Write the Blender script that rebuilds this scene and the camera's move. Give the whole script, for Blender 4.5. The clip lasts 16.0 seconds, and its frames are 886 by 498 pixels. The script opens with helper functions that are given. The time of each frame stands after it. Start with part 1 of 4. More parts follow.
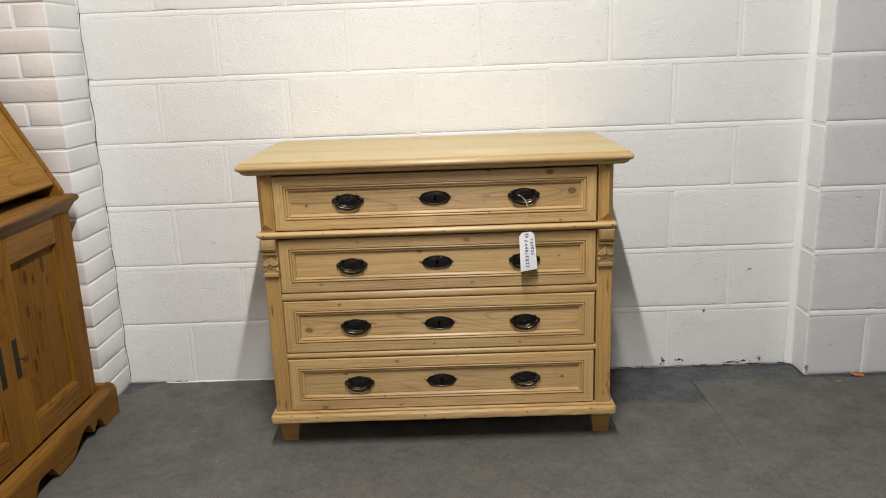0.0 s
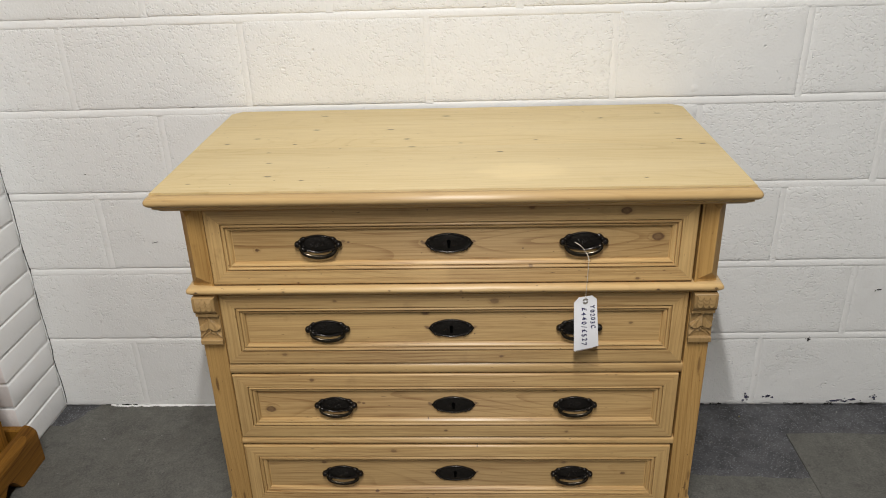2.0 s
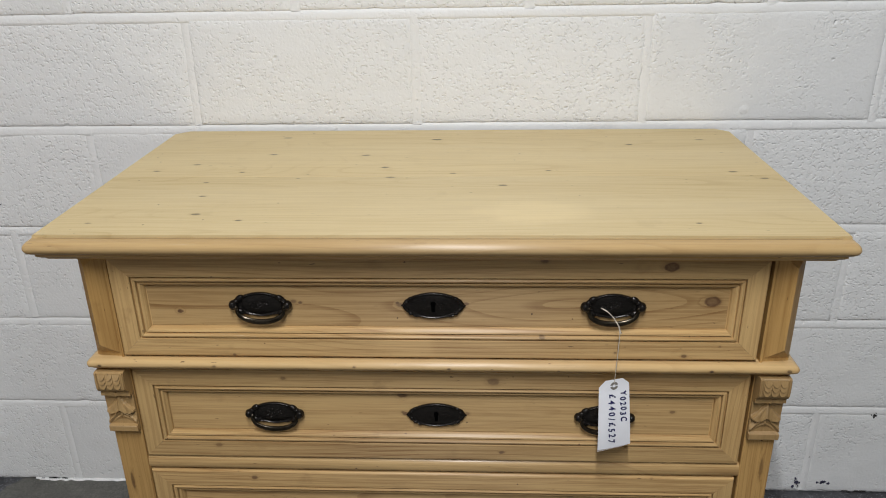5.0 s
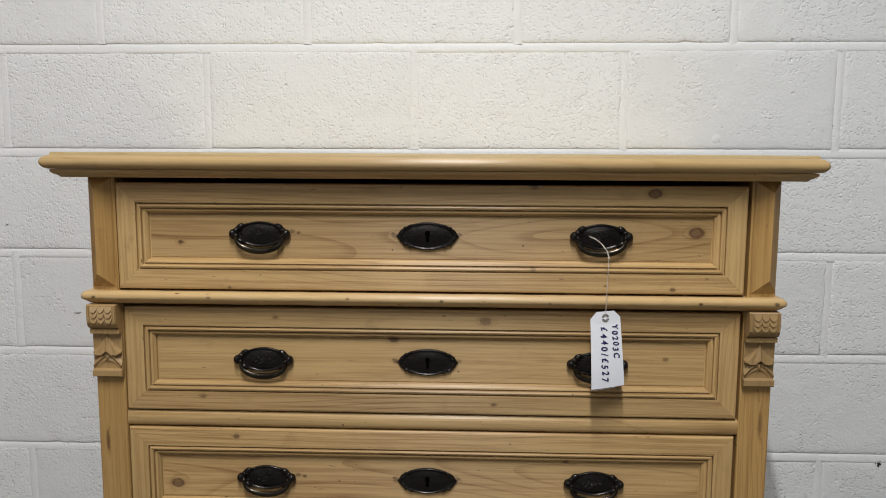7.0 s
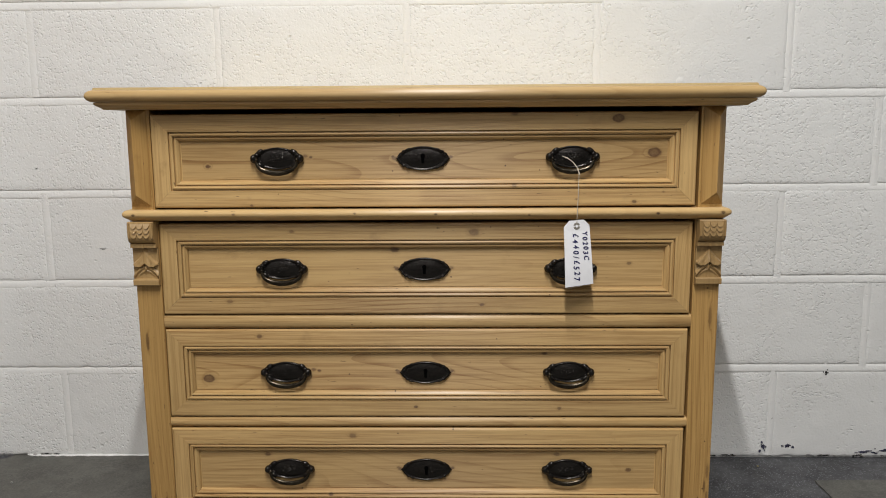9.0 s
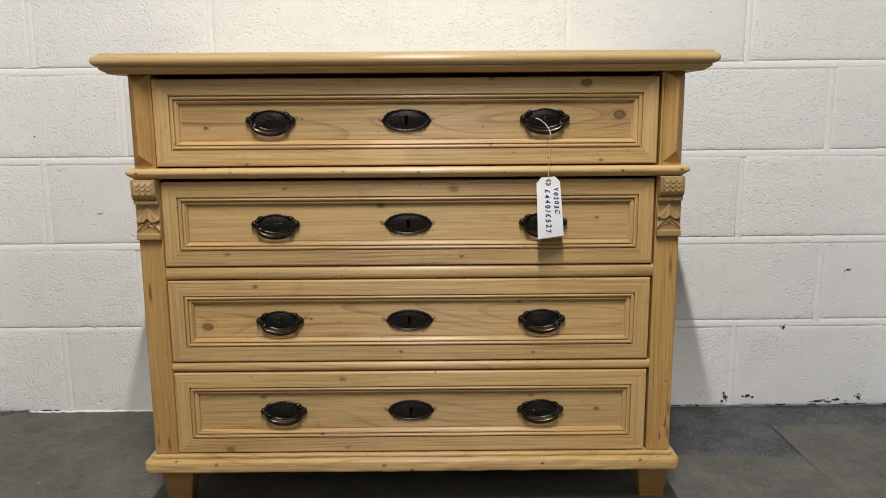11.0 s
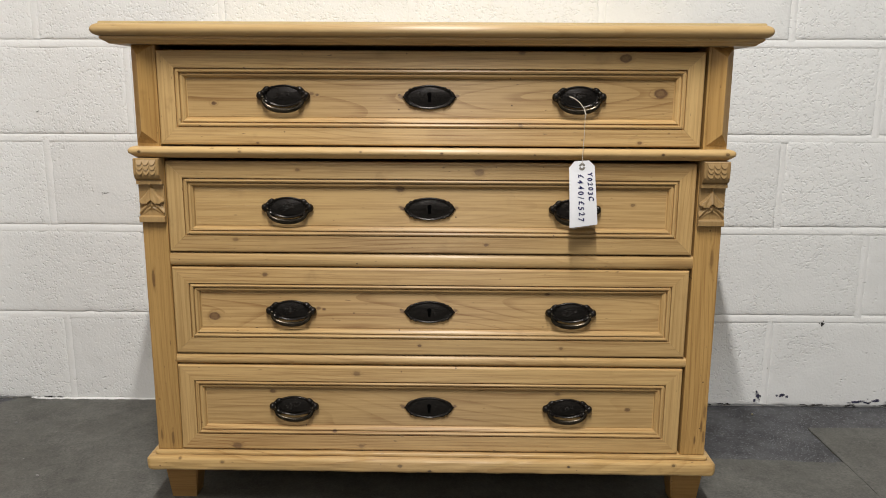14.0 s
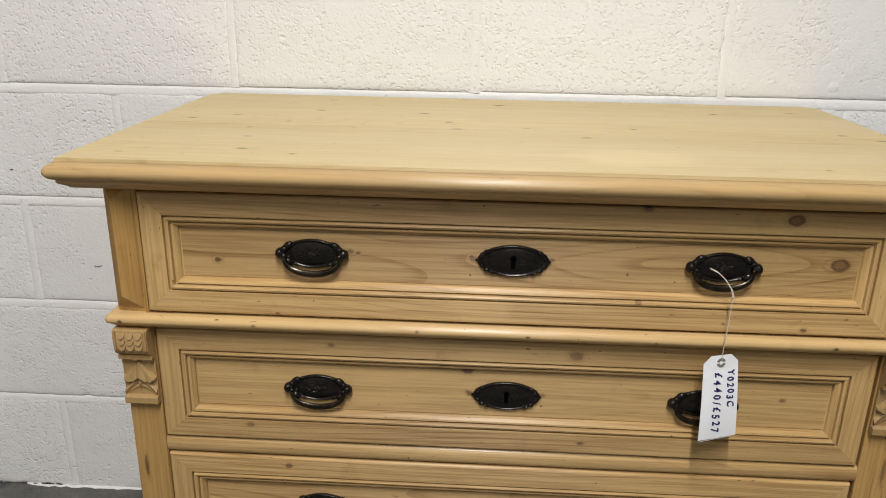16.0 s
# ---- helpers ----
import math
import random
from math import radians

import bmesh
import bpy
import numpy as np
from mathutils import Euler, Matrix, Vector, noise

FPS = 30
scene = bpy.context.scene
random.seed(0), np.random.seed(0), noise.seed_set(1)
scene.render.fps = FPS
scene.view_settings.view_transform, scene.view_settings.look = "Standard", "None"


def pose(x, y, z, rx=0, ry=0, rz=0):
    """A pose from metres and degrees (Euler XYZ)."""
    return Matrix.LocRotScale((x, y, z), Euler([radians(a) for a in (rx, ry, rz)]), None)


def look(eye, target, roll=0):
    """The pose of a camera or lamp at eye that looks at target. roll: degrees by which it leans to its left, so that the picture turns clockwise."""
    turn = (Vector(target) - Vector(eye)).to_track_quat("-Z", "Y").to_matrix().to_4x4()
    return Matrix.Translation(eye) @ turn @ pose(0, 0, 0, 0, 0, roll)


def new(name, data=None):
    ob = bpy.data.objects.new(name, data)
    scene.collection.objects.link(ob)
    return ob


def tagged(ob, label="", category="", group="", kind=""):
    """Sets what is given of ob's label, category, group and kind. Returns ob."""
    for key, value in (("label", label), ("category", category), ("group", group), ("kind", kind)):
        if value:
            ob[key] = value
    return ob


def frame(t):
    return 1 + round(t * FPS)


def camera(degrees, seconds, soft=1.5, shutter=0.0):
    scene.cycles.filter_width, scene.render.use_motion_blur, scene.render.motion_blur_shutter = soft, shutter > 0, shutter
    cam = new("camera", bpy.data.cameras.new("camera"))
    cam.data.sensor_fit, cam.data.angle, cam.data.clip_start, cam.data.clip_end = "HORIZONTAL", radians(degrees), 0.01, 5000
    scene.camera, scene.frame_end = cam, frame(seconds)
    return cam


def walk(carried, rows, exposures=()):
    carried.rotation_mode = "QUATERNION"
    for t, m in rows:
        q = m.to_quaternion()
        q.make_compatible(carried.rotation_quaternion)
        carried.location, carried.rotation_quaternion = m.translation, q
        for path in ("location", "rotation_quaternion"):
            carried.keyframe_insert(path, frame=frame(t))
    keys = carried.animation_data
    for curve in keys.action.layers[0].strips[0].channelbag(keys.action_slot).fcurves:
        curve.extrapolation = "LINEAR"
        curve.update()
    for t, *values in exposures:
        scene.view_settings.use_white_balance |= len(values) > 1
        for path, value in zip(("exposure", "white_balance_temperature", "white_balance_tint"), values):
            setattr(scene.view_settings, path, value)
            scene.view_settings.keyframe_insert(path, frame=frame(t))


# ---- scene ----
cam = camera(59.6, 16.0, soft=1.0)
PATH = [
    (0, (0.037, -2.759, 1.191), (0.019, -0.82, 0.701), -2.0),
    (0.5, (0.006, -2.548, 1.303), (-0.027, -0.634, 0.727), -2.2),
    (1, (-0.007, -2.35, 1.368), (-0.056, -0.469, 0.689), -2.0),
    (1.5, (0.044, -2.094, 1.395), (-0.028, -0.247, 0.631), -1.9),
    (2, (0.052, -1.899, 1.406), (-0.036, -0.09, 0.558), -1.8),
    (2.5, (0.015, -1.704, 1.415), (-0.075, 0.071, 0.497), -1.9),
    (3, (-0.01, -1.561, 1.42), (-0.09, 0.183, 0.445), -2.0),
    (3.2, (-0.009, -1.511, 1.423), (-0.09, 0.225, 0.433), -2.1),
    (5.3, (0.075, -1.565, 1.226), (-0.019, 0.317, 0.556), -0.8),
    (5.5, (0.078, -1.584, 1.156), (-0.009, 0.327, 0.575), -0.6),
    (6, (0.069, -1.638, 1.011), (-0.013, 0.317, 0.598), -0.2),
    (6.5, (0.067, -1.655, 0.941), (-0.005, 0.321, 0.64), 0.2),
    (7, (0.062, -1.697, 0.91), (-0.009, 0.287, 0.664), 0.3),
    (7.5, (0.065, -1.749, 0.882), (-0.005, 0.236, 0.643), 0.3),
    (8, (0.059, -1.808, 0.868), (-0.006, 0.175, 0.609), 0.1),
    (8.5, (0.054, -1.86, 0.858), (-0.001, 0.118, 0.568), -0.2),
    (9, (0.06, -1.891, 0.841), (0.018, 0.084, 0.528), -0.4),
    (9.5, (0.062, -1.917, 0.834), (0.038, 0.057, 0.51), -0.6),
    (10, (0.064, -1.952, 0.819), (0.053, 0.02, 0.487), -0.7),
    (12.5, (0.048, -2.045, 0.797), (0.07, -0.081, 0.417), -0.0),
    (13, (0.044, -2.032, 0.791), (0.061, -0.07, 0.407), 0.1),
    (13.5, (0.037, -1.983, 0.788), (0.039, -0.022, 0.4), 0.2),
    (14, (0.042, -1.908, 0.794), (0.014, 0.052, 0.399), 0.3),
    (14.5, (0.044, -1.82, 0.807), (-0.037, 0.132, 0.38), 0.4),
    (15, (0.027, -1.701, 0.912), (-0.091, 0.234, 0.417), 0.6),
    (15.5, (-0.001, -1.602, 1.053), (-0.121, 0.302, 0.452), 0.8),
    (16, (-0.045, -1.458, 1.115), (-0.138, 0.429, 0.459), 1.0),
]
EXPOSURES = [(0, -0.43, 6500, 10), (1.5, -0.53, 6450, 10), (3, -0.71, 6400, 10), (5.5, -0.78, 6020, 10), (7, -0.68, 6130, 10), (9, -0.54, 6400, 10), (12.5, -0.34, 6500, 10), (14.5, -0.32, 6500, 10), (16, -0.53, 6400, 10)]
walk(cam, [(t, look(eye, target, roll)) for t, eye, target, roll in PATH], EXPOSURES)

# ---- world and light ----
world = bpy.data.worlds.new("hall")
world.use_nodes = True
world.node_tree.nodes["Background"].inputs[0].default_value = (0.9, 0.95, 1.0, 1)
world.node_tree.nodes["Background"].inputs[1].default_value = 0.02
scene.world = world


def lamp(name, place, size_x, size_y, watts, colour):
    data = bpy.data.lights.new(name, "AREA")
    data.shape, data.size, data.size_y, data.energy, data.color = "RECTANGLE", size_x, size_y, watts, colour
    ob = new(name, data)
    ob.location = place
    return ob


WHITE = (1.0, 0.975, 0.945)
lamp("batten_light", (0.0, -2.2, 2.95), 0.05, 1.5, 156, WHITE)
# unseen fill rows added far back to soften the shade
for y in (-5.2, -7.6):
    lamp("fill_row", (-0.18, y, 2.95), 3.2, 0.09, 38, WHITE)


# ---- materials ----
class Nodes:
    """A small helper round one node tree."""

    def __init__(self, name, rough=0.5, metal=0.0, spec=0.5):
        self.mat = bpy.data.materials.new(name)
        self.mat.use_nodes = True
        self.tree = self.mat.node_tree
        self.bsdf = self.tree.nodes["Principled BSDF"]
        self.bsdf.inputs["Roughness"].default_value = rough
        self.bsdf.inputs["Metallic"].default_value = metal
        self.bsdf.inputs["Specular IOR Level"].default_value = spec  

    def add(self, kind, **inputs):
        node = self.tree.nodes.new(kind)
        for key, value in inputs.items():
            self.put(node, key.replace("_", " "), value)
        return node

    def put(self, node, key, value):
        socket = node.inputs[int(key[1:])] if key[0] == "i" and key[1:].isdigit() else node.inputs[key]
        if isinstance(value, bpy.types.NodeSocket):
            self.tree.links.new(value, socket)
        else:
            socket.default_value = value

    def math(self, op, a, b=0.0, c=0.0):
        node = self.add("ShaderNodeMath", i0=a, i1=b, i2=c)
        node.operation = op
        return node.outputs[0]

    def vec(self, op, a, b=(0, 0, 0)):
        node = self.add("ShaderNodeVectorMath", i0=a, i1=b)
        node.operation = op
        return node.outputs[1 if op in ("LENGTH", "DISTANCE") else 0]

    def noise(self, vector, scale, detail=2.0, rough=0.5, w=None):
        node = self.add("ShaderNodeTexNoise", Scale=scale, Detail=detail, Roughness=rough)
        self.tree.links.new(vector, node.inputs["Vector"])
        if w is not None:
            node.noise_dimensions = "4D"
            self.tree.links.new(w, node.inputs["W"])
        return node.outputs["Fac"]

    def remap(self, value, lo, hi, a=0.0, b=1.0, smooth=True):
        node = self.add("ShaderNodeMapRange", i0=value, i1=lo, i2=hi, i3=a, i4=b)
        node.interpolation_type = "SMOOTHSTEP" if smooth else "LINEAR"
        return node.outputs[0]

    def mix(self, fac, a, b, blend="MIX"):
        node = self.tree.nodes.new("ShaderNodeMix")
        node.data_type, node.blend_type = "RGBA", blend
        self.put(node, "i0", fac)
        for i, v in ((6, a), (7, b)):
            self.put(node, "i%d" % i, (*v, 1) if isinstance(v, tuple) else v)
        return node.outputs[2]

    def position(self):
        return self.tree.nodes.new("ShaderNodeNewGeometry").outputs["Position"]

    def random(self):
        return self.tree.nodes.new("ShaderNodeObjectInfo").outputs["Random"]

    def colour(self, value):
        self.put(self.bsdf, "Base Color", (*value, 1) if isinstance(value, tuple) else value)

    def bump(self, height, distance, strength=1.0):
        node = self.add("ShaderNodeBump", Height=height, Distance=distance, Strength=strength)
        old = self.bsdf.inputs["Normal"].links
        if old:
            self.tree.links.new(old[0].from_socket, node.inputs["Normal"])
        self.tree.links.new(node.outputs[0], self.bsdf.inputs["Normal"])


def wood(name, grain, light, dark, knots=(), pale=(), ring=150.0, rough=0.40, knot_colour=(0.10, 0.048, 0.02), wear=0.25, contrast=0.75, flat="y", oval=0.7, sheen=0.5, wave=115.0, nicks=0.75, fibres=0.85, pins=0.85):
    """Waxed wood with its grain along one axis. knots: (x, y, z, radius); pale: (x, y, z, rx, ry, rz) bleached patches
    and painted sheen.
    """
    n = Nodes(name, rough, 0, sheen)
    # the fibres spread highlights across the grain
    n.put(n.bsdf, "Anisotropic", fibres)
    n.put(n.bsdf, "Tangent", n.add("ShaderNodeCombineXYZ", **{"x": {"Y": 1.0, "Z": 1.0}, "y": {"X": 1.0, "Z": 1.0}, "z": {"X": 1.0, "Y": 1.0}}[grain]).outputs[0])
    p = n.position()
    r = n.math("MULTIPLY", n.random(), 31.0)
    stretch = {"x": (1.5, 9, 9), "y": (9, 1.5, 9), "z": (9, 9, 1.5)}[grain]
    fibre = {"x": (5, 250, 250), "y": (250, 5, 250), "z": (250, 250, 5)}[grain]
    across = {"x": (0, 0.45, 1), "y": (1, 0, 0.45), "z": (1, 0.45, 0)}[grain]
    keep = {"x": (0, 1, 1), "y": (1, 0, 1), "z": (1, 1, 0)}[flat]
    knot_size = tuple(a * b for a, b in zip(keep, {"x": (oval, 1, 1), "y": (1, oval, 1), "z": (1, 1, oval)}[grain]))
    slow = n.noise(n.vec("MULTIPLY", p, stretch), 1.0, 1.0, 0.35, r)
    dot = n.add("ShaderNodeVectorMath", i0=p, i1=across)
    dot.operation = "DOT_PRODUCT"
    phase = n.math("MULTIPLY_ADD", dot.outputs["Value"], ring, n.math("MULTIPLY", slow, wave))
    core, halo = None, None
    rough_edge = n.noise(p, 160.0, 2.0)
    for i, (x, y, z, radius) in enumerate(knots):
        strength = 0.62 + 0.38 * ((i * 0.618 + radius * 37) % 1.0) if radius < 0.007 else 0.95
        d = n.vec("LENGTH", n.vec("MULTIPLY", n.vec("SUBTRACT", p, (x, y, z)), tuple(s / radius for s in knot_size)))
        d = n.math("MULTIPLY_ADD", n.math("SUBTRACT", rough_edge, 0.5), 0.75 if radius < 0.007 else 0.4, d)
        c, h = n.remap(d, 1.15, 0.7 if radius < 0.007 else 0.78), n.remap(d, 2.0, 0.9)
        rim = n.remap(d, 0.35, 0.9, 0.95 * strength, 0.85 * strength) if radius < 0.007 else n.remap(d, 0.35, 0.9, 0.74, 0.97)
        c = n.math("MULTIPLY", c, rim)
        core = c if core is None else n.math("MAXIMUM", core, c)
        halo = h if halo is None else n.math("MAXIMUM", halo, h)
    if halo is not None:
        phase = n.math("MULTIPLY_ADD", halo, 3.0, phase)
    late = n.remap(n.math("FRACT", n.math("MULTIPLY", phase, 0.159)), 0.70, 0.97)
    fine = n.noise(n.vec("MULTIPLY", p, fibre), 1.0, 4.0, 0.7, r)
    broad = n.noise(n.vec("MULTIPLY", p, tuple(s * 0.8 for s in stretch)), 1.3, 3.0, 0.5, n.math("ADD", r, 7.0))
    tone = n.math("MULTIPLY_ADD", n.math("MULTIPLY", late, n.remap(broad, 0.35, 0.68, 0.15, 1.0)), contrast * 0.52, n.math("MULTIPLY", n.remap(fine, 0.40, 0.64), 0.58 * contrast))
    tone = n.math("ADD", tone, n.math("MULTIPLY", n.remap(broad, 0.3, 0.8), 0.38 * contrast))
    col = n.mix(tone, light, dark)
    board = n.remap(n.random(), 0.0, 1.0, 0.91, 1.06)
    shade = n.add("ShaderNodeCombineColor", i0=board, i1=board, i2=board)
    col = n.mix(1.0, col, shade.outputs[0], "MULTIPLY")
    stain = n.remap(n.noise(p, 17.0, 4.0, 0.6, r), 0.6, 0.78, 0, wear)
    col = n.mix(stain, col, tuple(c * 0.55 for c in dark))
    axes = n.add("ShaderNodeSeparateXYZ", i0=p).outputs
    pair = {"x": (1, 2), "y": (0, 2), "z": (0, 1)}[flat]
    plane = n.add("ShaderNodeCombineXYZ", i0=axes[pair[0]], i1=axes[pair[1]]).outputs[0]
    pin = n.add("ShaderNodeTexVoronoi", Scale=11.0, Randomness=1.0)
    pin.voronoi_dimensions = "2D"
    n.tree.links.new(n.vec("ADD", plane, (3.13, 1.77, 0)), pin.inputs["Vector"])
    size = n.add("ShaderNodeSeparateColor", i0=pin.outputs["Color"])
    near = n.math("MULTIPLY_ADD", size.outputs[0], -0.014, pin.outputs["Distance"])
    pits = n.math("MULTIPLY", n.remap(near, 0.0045, 0.001), n.remap(size.outputs[1], 0.3, 0.4))
    col = n.mix(n.math("MULTIPLY", pits, pins), col, (0.075, 0.038, 0.016))
    dash = n.noise(n.vec("MULTIPLY", p, tuple(70.0 if v > 1 and v < 9 else 330.0 for v in stretch)), 1.0, 2.0, 0.5, r)
    col = n.mix(n.math("MULTIPLY", n.remap(dash, 0.72, 0.75), nicks), col, (0.06, 0.03, 0.013))
    if core is not None:
        col = n.mix(n.math("MULTIPLY", n.math("SUBTRACT", halo, core), 0.22), col, tuple(c * 0.7 for c in dark))
        ringed = n.noise(p, 300.0, 2.0)
        col = n.mix(n.math("MULTIPLY", core, n.remap(ringed, 0.3, 0.7, 0.85, 1.0)), col, knot_colour)
    for x, y, z, rx, ry, rz in pale:
        d = n.vec("LENGTH", n.vec("MULTIPLY", n.vec("SUBTRACT", p, (x, y, z)), (1 / rx, 1 / ry, 1 / rz)))
        d = n.math("MULTIPLY_ADD", n.noise(p, 30.0, 2.0), 0.5, d)
        col = n.mix(n.remap(d, 1.35, 0.8, 0, 0.35), col, tuple(min(1, c * 1.2) for c in light))
    n.colour(col)
    n.put(n.bsdf, "Roughness", n.remap(broad, 0.3, 0.7, rough - 0.06, rough + 0.1))
    n.bump(n.math("MULTIPLY_ADD", late, 0.3, fine), 0.0004, 0.5)
    n.bump(n.noise(n.vec("MULTIPLY", p, stretch), 3.0, 2.0, 0.5, r), 0.003, 0.35)
    return n.mat


PINE_LIGHT, PINE_DARK = (0.545, 0.364, 0.155), (0.250, 0.130, 0.039)
pine_x = wood("waxed pine along x", "x", PINE_LIGHT, PINE_DARK)
pine_z = wood("waxed pine upright", "z", PINE_LIGHT, PINE_DARK, wear=0.4, ring=800.0, wave=90.0, contrast=0.65)
low_stile_pine = wood("honey pine upright with worn foot", "z", (0.495, 0.308, 0.110), (0.245, 0.126, 0.036), [(0.511, 0, 0.215, 0.0024), (0.507, 0, 0.186, 0.0020), (0.512, 0, 0.165, 0.0022), (0.496, 0, 0.158, 0.0016), (-0.487, 0, 0.150, 0.0025), (-0.508, 0, 0.156, 0.002), (-0.503, 0, 0.46, 0.003), (-0.436, 0, 0.60, 0.0035), (0.503, 0, 0.505, 0.003)], oval=0.16, wear=0.4, ring=800.0, wave=90.0, contrast=0.65)
carved = wood("carved pine", "z", (0.37, 0.240, 0.102), (0.225, 0.136, 0.052), ring=120, wear=0.35, contrast=0.45)
stile_pine = wood("honey pine upright", "z", (0.475, 0.290, 0.098), (0.265, 0.134, 0.036), ring=330.0, wave=60.0, contrast=0.7, wear=0.4, rough=0.36, sheen=0.5)
rail_pine = wood("honey pine rail with pin knots", "x", (0.545, 0.376, 0.172), (0.345, 0.205, 0.076), [(-0.33, 0, 0.693, 0.0022), (0.02, 0, 0.692, 0.0020), (0.18, 0, 0.690, 0.0018), (0.40, 0, 0.692, 0.0022), (0.51, 0, 0.693, 0.0026), (-0.12, 0, 0.694, 0.0018), (-0.505, 0, 0.692, 0.0022)], ring=120, contrast=0.6, rough=0.38, sheen=0.5, nicks=1.0, knot_colour=(0.05, 0.025, 0.012))
edge_pine = wood("honey pine edge", "x", (0.545, 0.376, 0.172), (0.345, 0.205, 0.076), ring=120, contrast=0.6, rough=0.36, sheen=0.5, pins=0.0, nicks=0.3)
foot_pine = wood("orange pine foot", "x", (0.42, 0.235, 0.07), (0.26, 0.125, 0.03), ring=120)
dark_pine_z = wood("brown pine upright", "z", (0.275, 0.127, 0.021), (0.070, 0.027, 0.005), ring=120, rough=0.5, sheen=0.14, wear=0.55, contrast=0.72, wave=60.0)
dark_pine_y = wood("brown pine along y", "y", (0.275, 0.127, 0.021), (0.070, 0.027, 0.005), ring=120, rough=0.5, sheen=0.14, wear=0.55, contrast=0.72, wave=60.0)
fall_pine_y = wood("orange pine along y", "y", (0.40, 0.205, 0.034), (0.16, 0.066, 0.010), ring=120, rough=0.5, sheen=0.14, wear=0.35, contrast=0.7)


def paint(name, colour, pit_distance, grain_scale=95.0, dirt=(0.55, 0.52, 0.47), pitted=0.5):
    """Thick white masonry paint over a pitted surface. pitted: how much of it is open-grained."""
    n = Nodes(name, 0.5, 0, 0.35)
    p = n.position()
    r = n.random()
    lumps = n.noise(p, grain_scale * 1.9, 1.0, 0.5)
    patch = n.math("MULTIPLY_ADD", r, 0.30, n.noise(p, 7.0, 3.0, 0.55))
    where = n.remap(patch, 0.74 - 0.3 * pitted, 0.98 - 0.3 * pitted, 0.12, 1.0)
    bent = n.vec("ADD", p, n.vec("MULTIPLY", n.add("ShaderNodeTexNoise", Vector=p, Scale=grain_scale, Detail=1.0).outputs["Color"], (0.011, 0.011, 0.011)))

    def dents(scale, share, wide):
        cell = n.add("ShaderNodeTexVoronoi", Vector=bent, Scale=scale, Randomness=1.0)
        pick = n.add("ShaderNodeSeparateColor", i0=cell.outputs["Color"])
        return n.math("MULTIPLY", n.remap(cell.outputs["Distance"], wide, 0.02), n.remap(pick.outputs[0], 1.0 - share, 1.08 - share, 0.0, 1.0))

    pits = n.math("MULTIPLY", dents(grain_scale * 1.7, 0.66, 0.62), where)
    cluster = n.remap(n.noise(p, 11.0, 3.0, 0.6), 0.48, 0.62)
    deep = n.math("MULTIPLY", dents(grain_scale * 0.95, 0.4, 0.42), n.math("MULTIPLY", cluster, 1.3))
    soft = n.noise(p, 14.0, 3.0, 0.5)
    tone = n.remap(n.noise(p, 2.3, 4.0, 0.6), 0.3, 0.75)
    col = n.mix(n.math("MULTIPLY", tone, 0.14), colour, tuple(c * 0.86 for c in colour))
    board = n.remap(r, 0, 1, 0.965, 1.02)
    grey = n.add("ShaderNodeCombineColor", i0=board, i1=board, i2=board)
    col = n.mix(1.0, col, grey.outputs[0], "MULTIPLY")
    specks = n.remap(n.noise(p, 45.0, 2.0, 0.5), 0.775, 0.80)
    col = n.mix(n.math("MULTIPLY", specks, 0.5), col, (0.18, 0.17, 0.16))
    scuff = n.remap(n.noise(n.vec("MULTIPLY", p, (5, 5, 14)), 1.0, 4.0, 0.65), 0.62, 0.75)
    col = n.mix(n.math("MULTIPLY", scuff, 0.22), col, dirt)
    n.colour(col)
    n.bump(soft, 0.010, 0.35)
    n.bump(n.math("SUBTRACT", n.math("MULTIPLY", lumps, 0.6), n.math("ADD", pits, deep)), pit_distance, 0.85)
    return n.mat


block_paint = paint("white paint on block", (0.83, 0.832, 0.815), 0.0014, pitted=1.0)
joint_paint = paint("white paint in joints", (0.83, 0.83, 0.812), 0.0012, 95.0, pitted=0.3)
brick_paint = paint("white paint on brick", (0.83, 0.835, 0.83), 0.0005, 55.0)
pink_front = paint("pinkish white on brick fronts", (0.80, 0.752, 0.725), 0.0005, 55.0)
pillar_front_tone = paint("greyer tone on the pillar front", (0.68, 0.68, 0.69), 0.0015, pitted=0.35)
# for the unseen ceiling and walls: greyed to limit the light they bounce
plain_paint = paint("grey paint of unseen walls", (0.54, 0.535, 0.52), 0.001, 60.0)


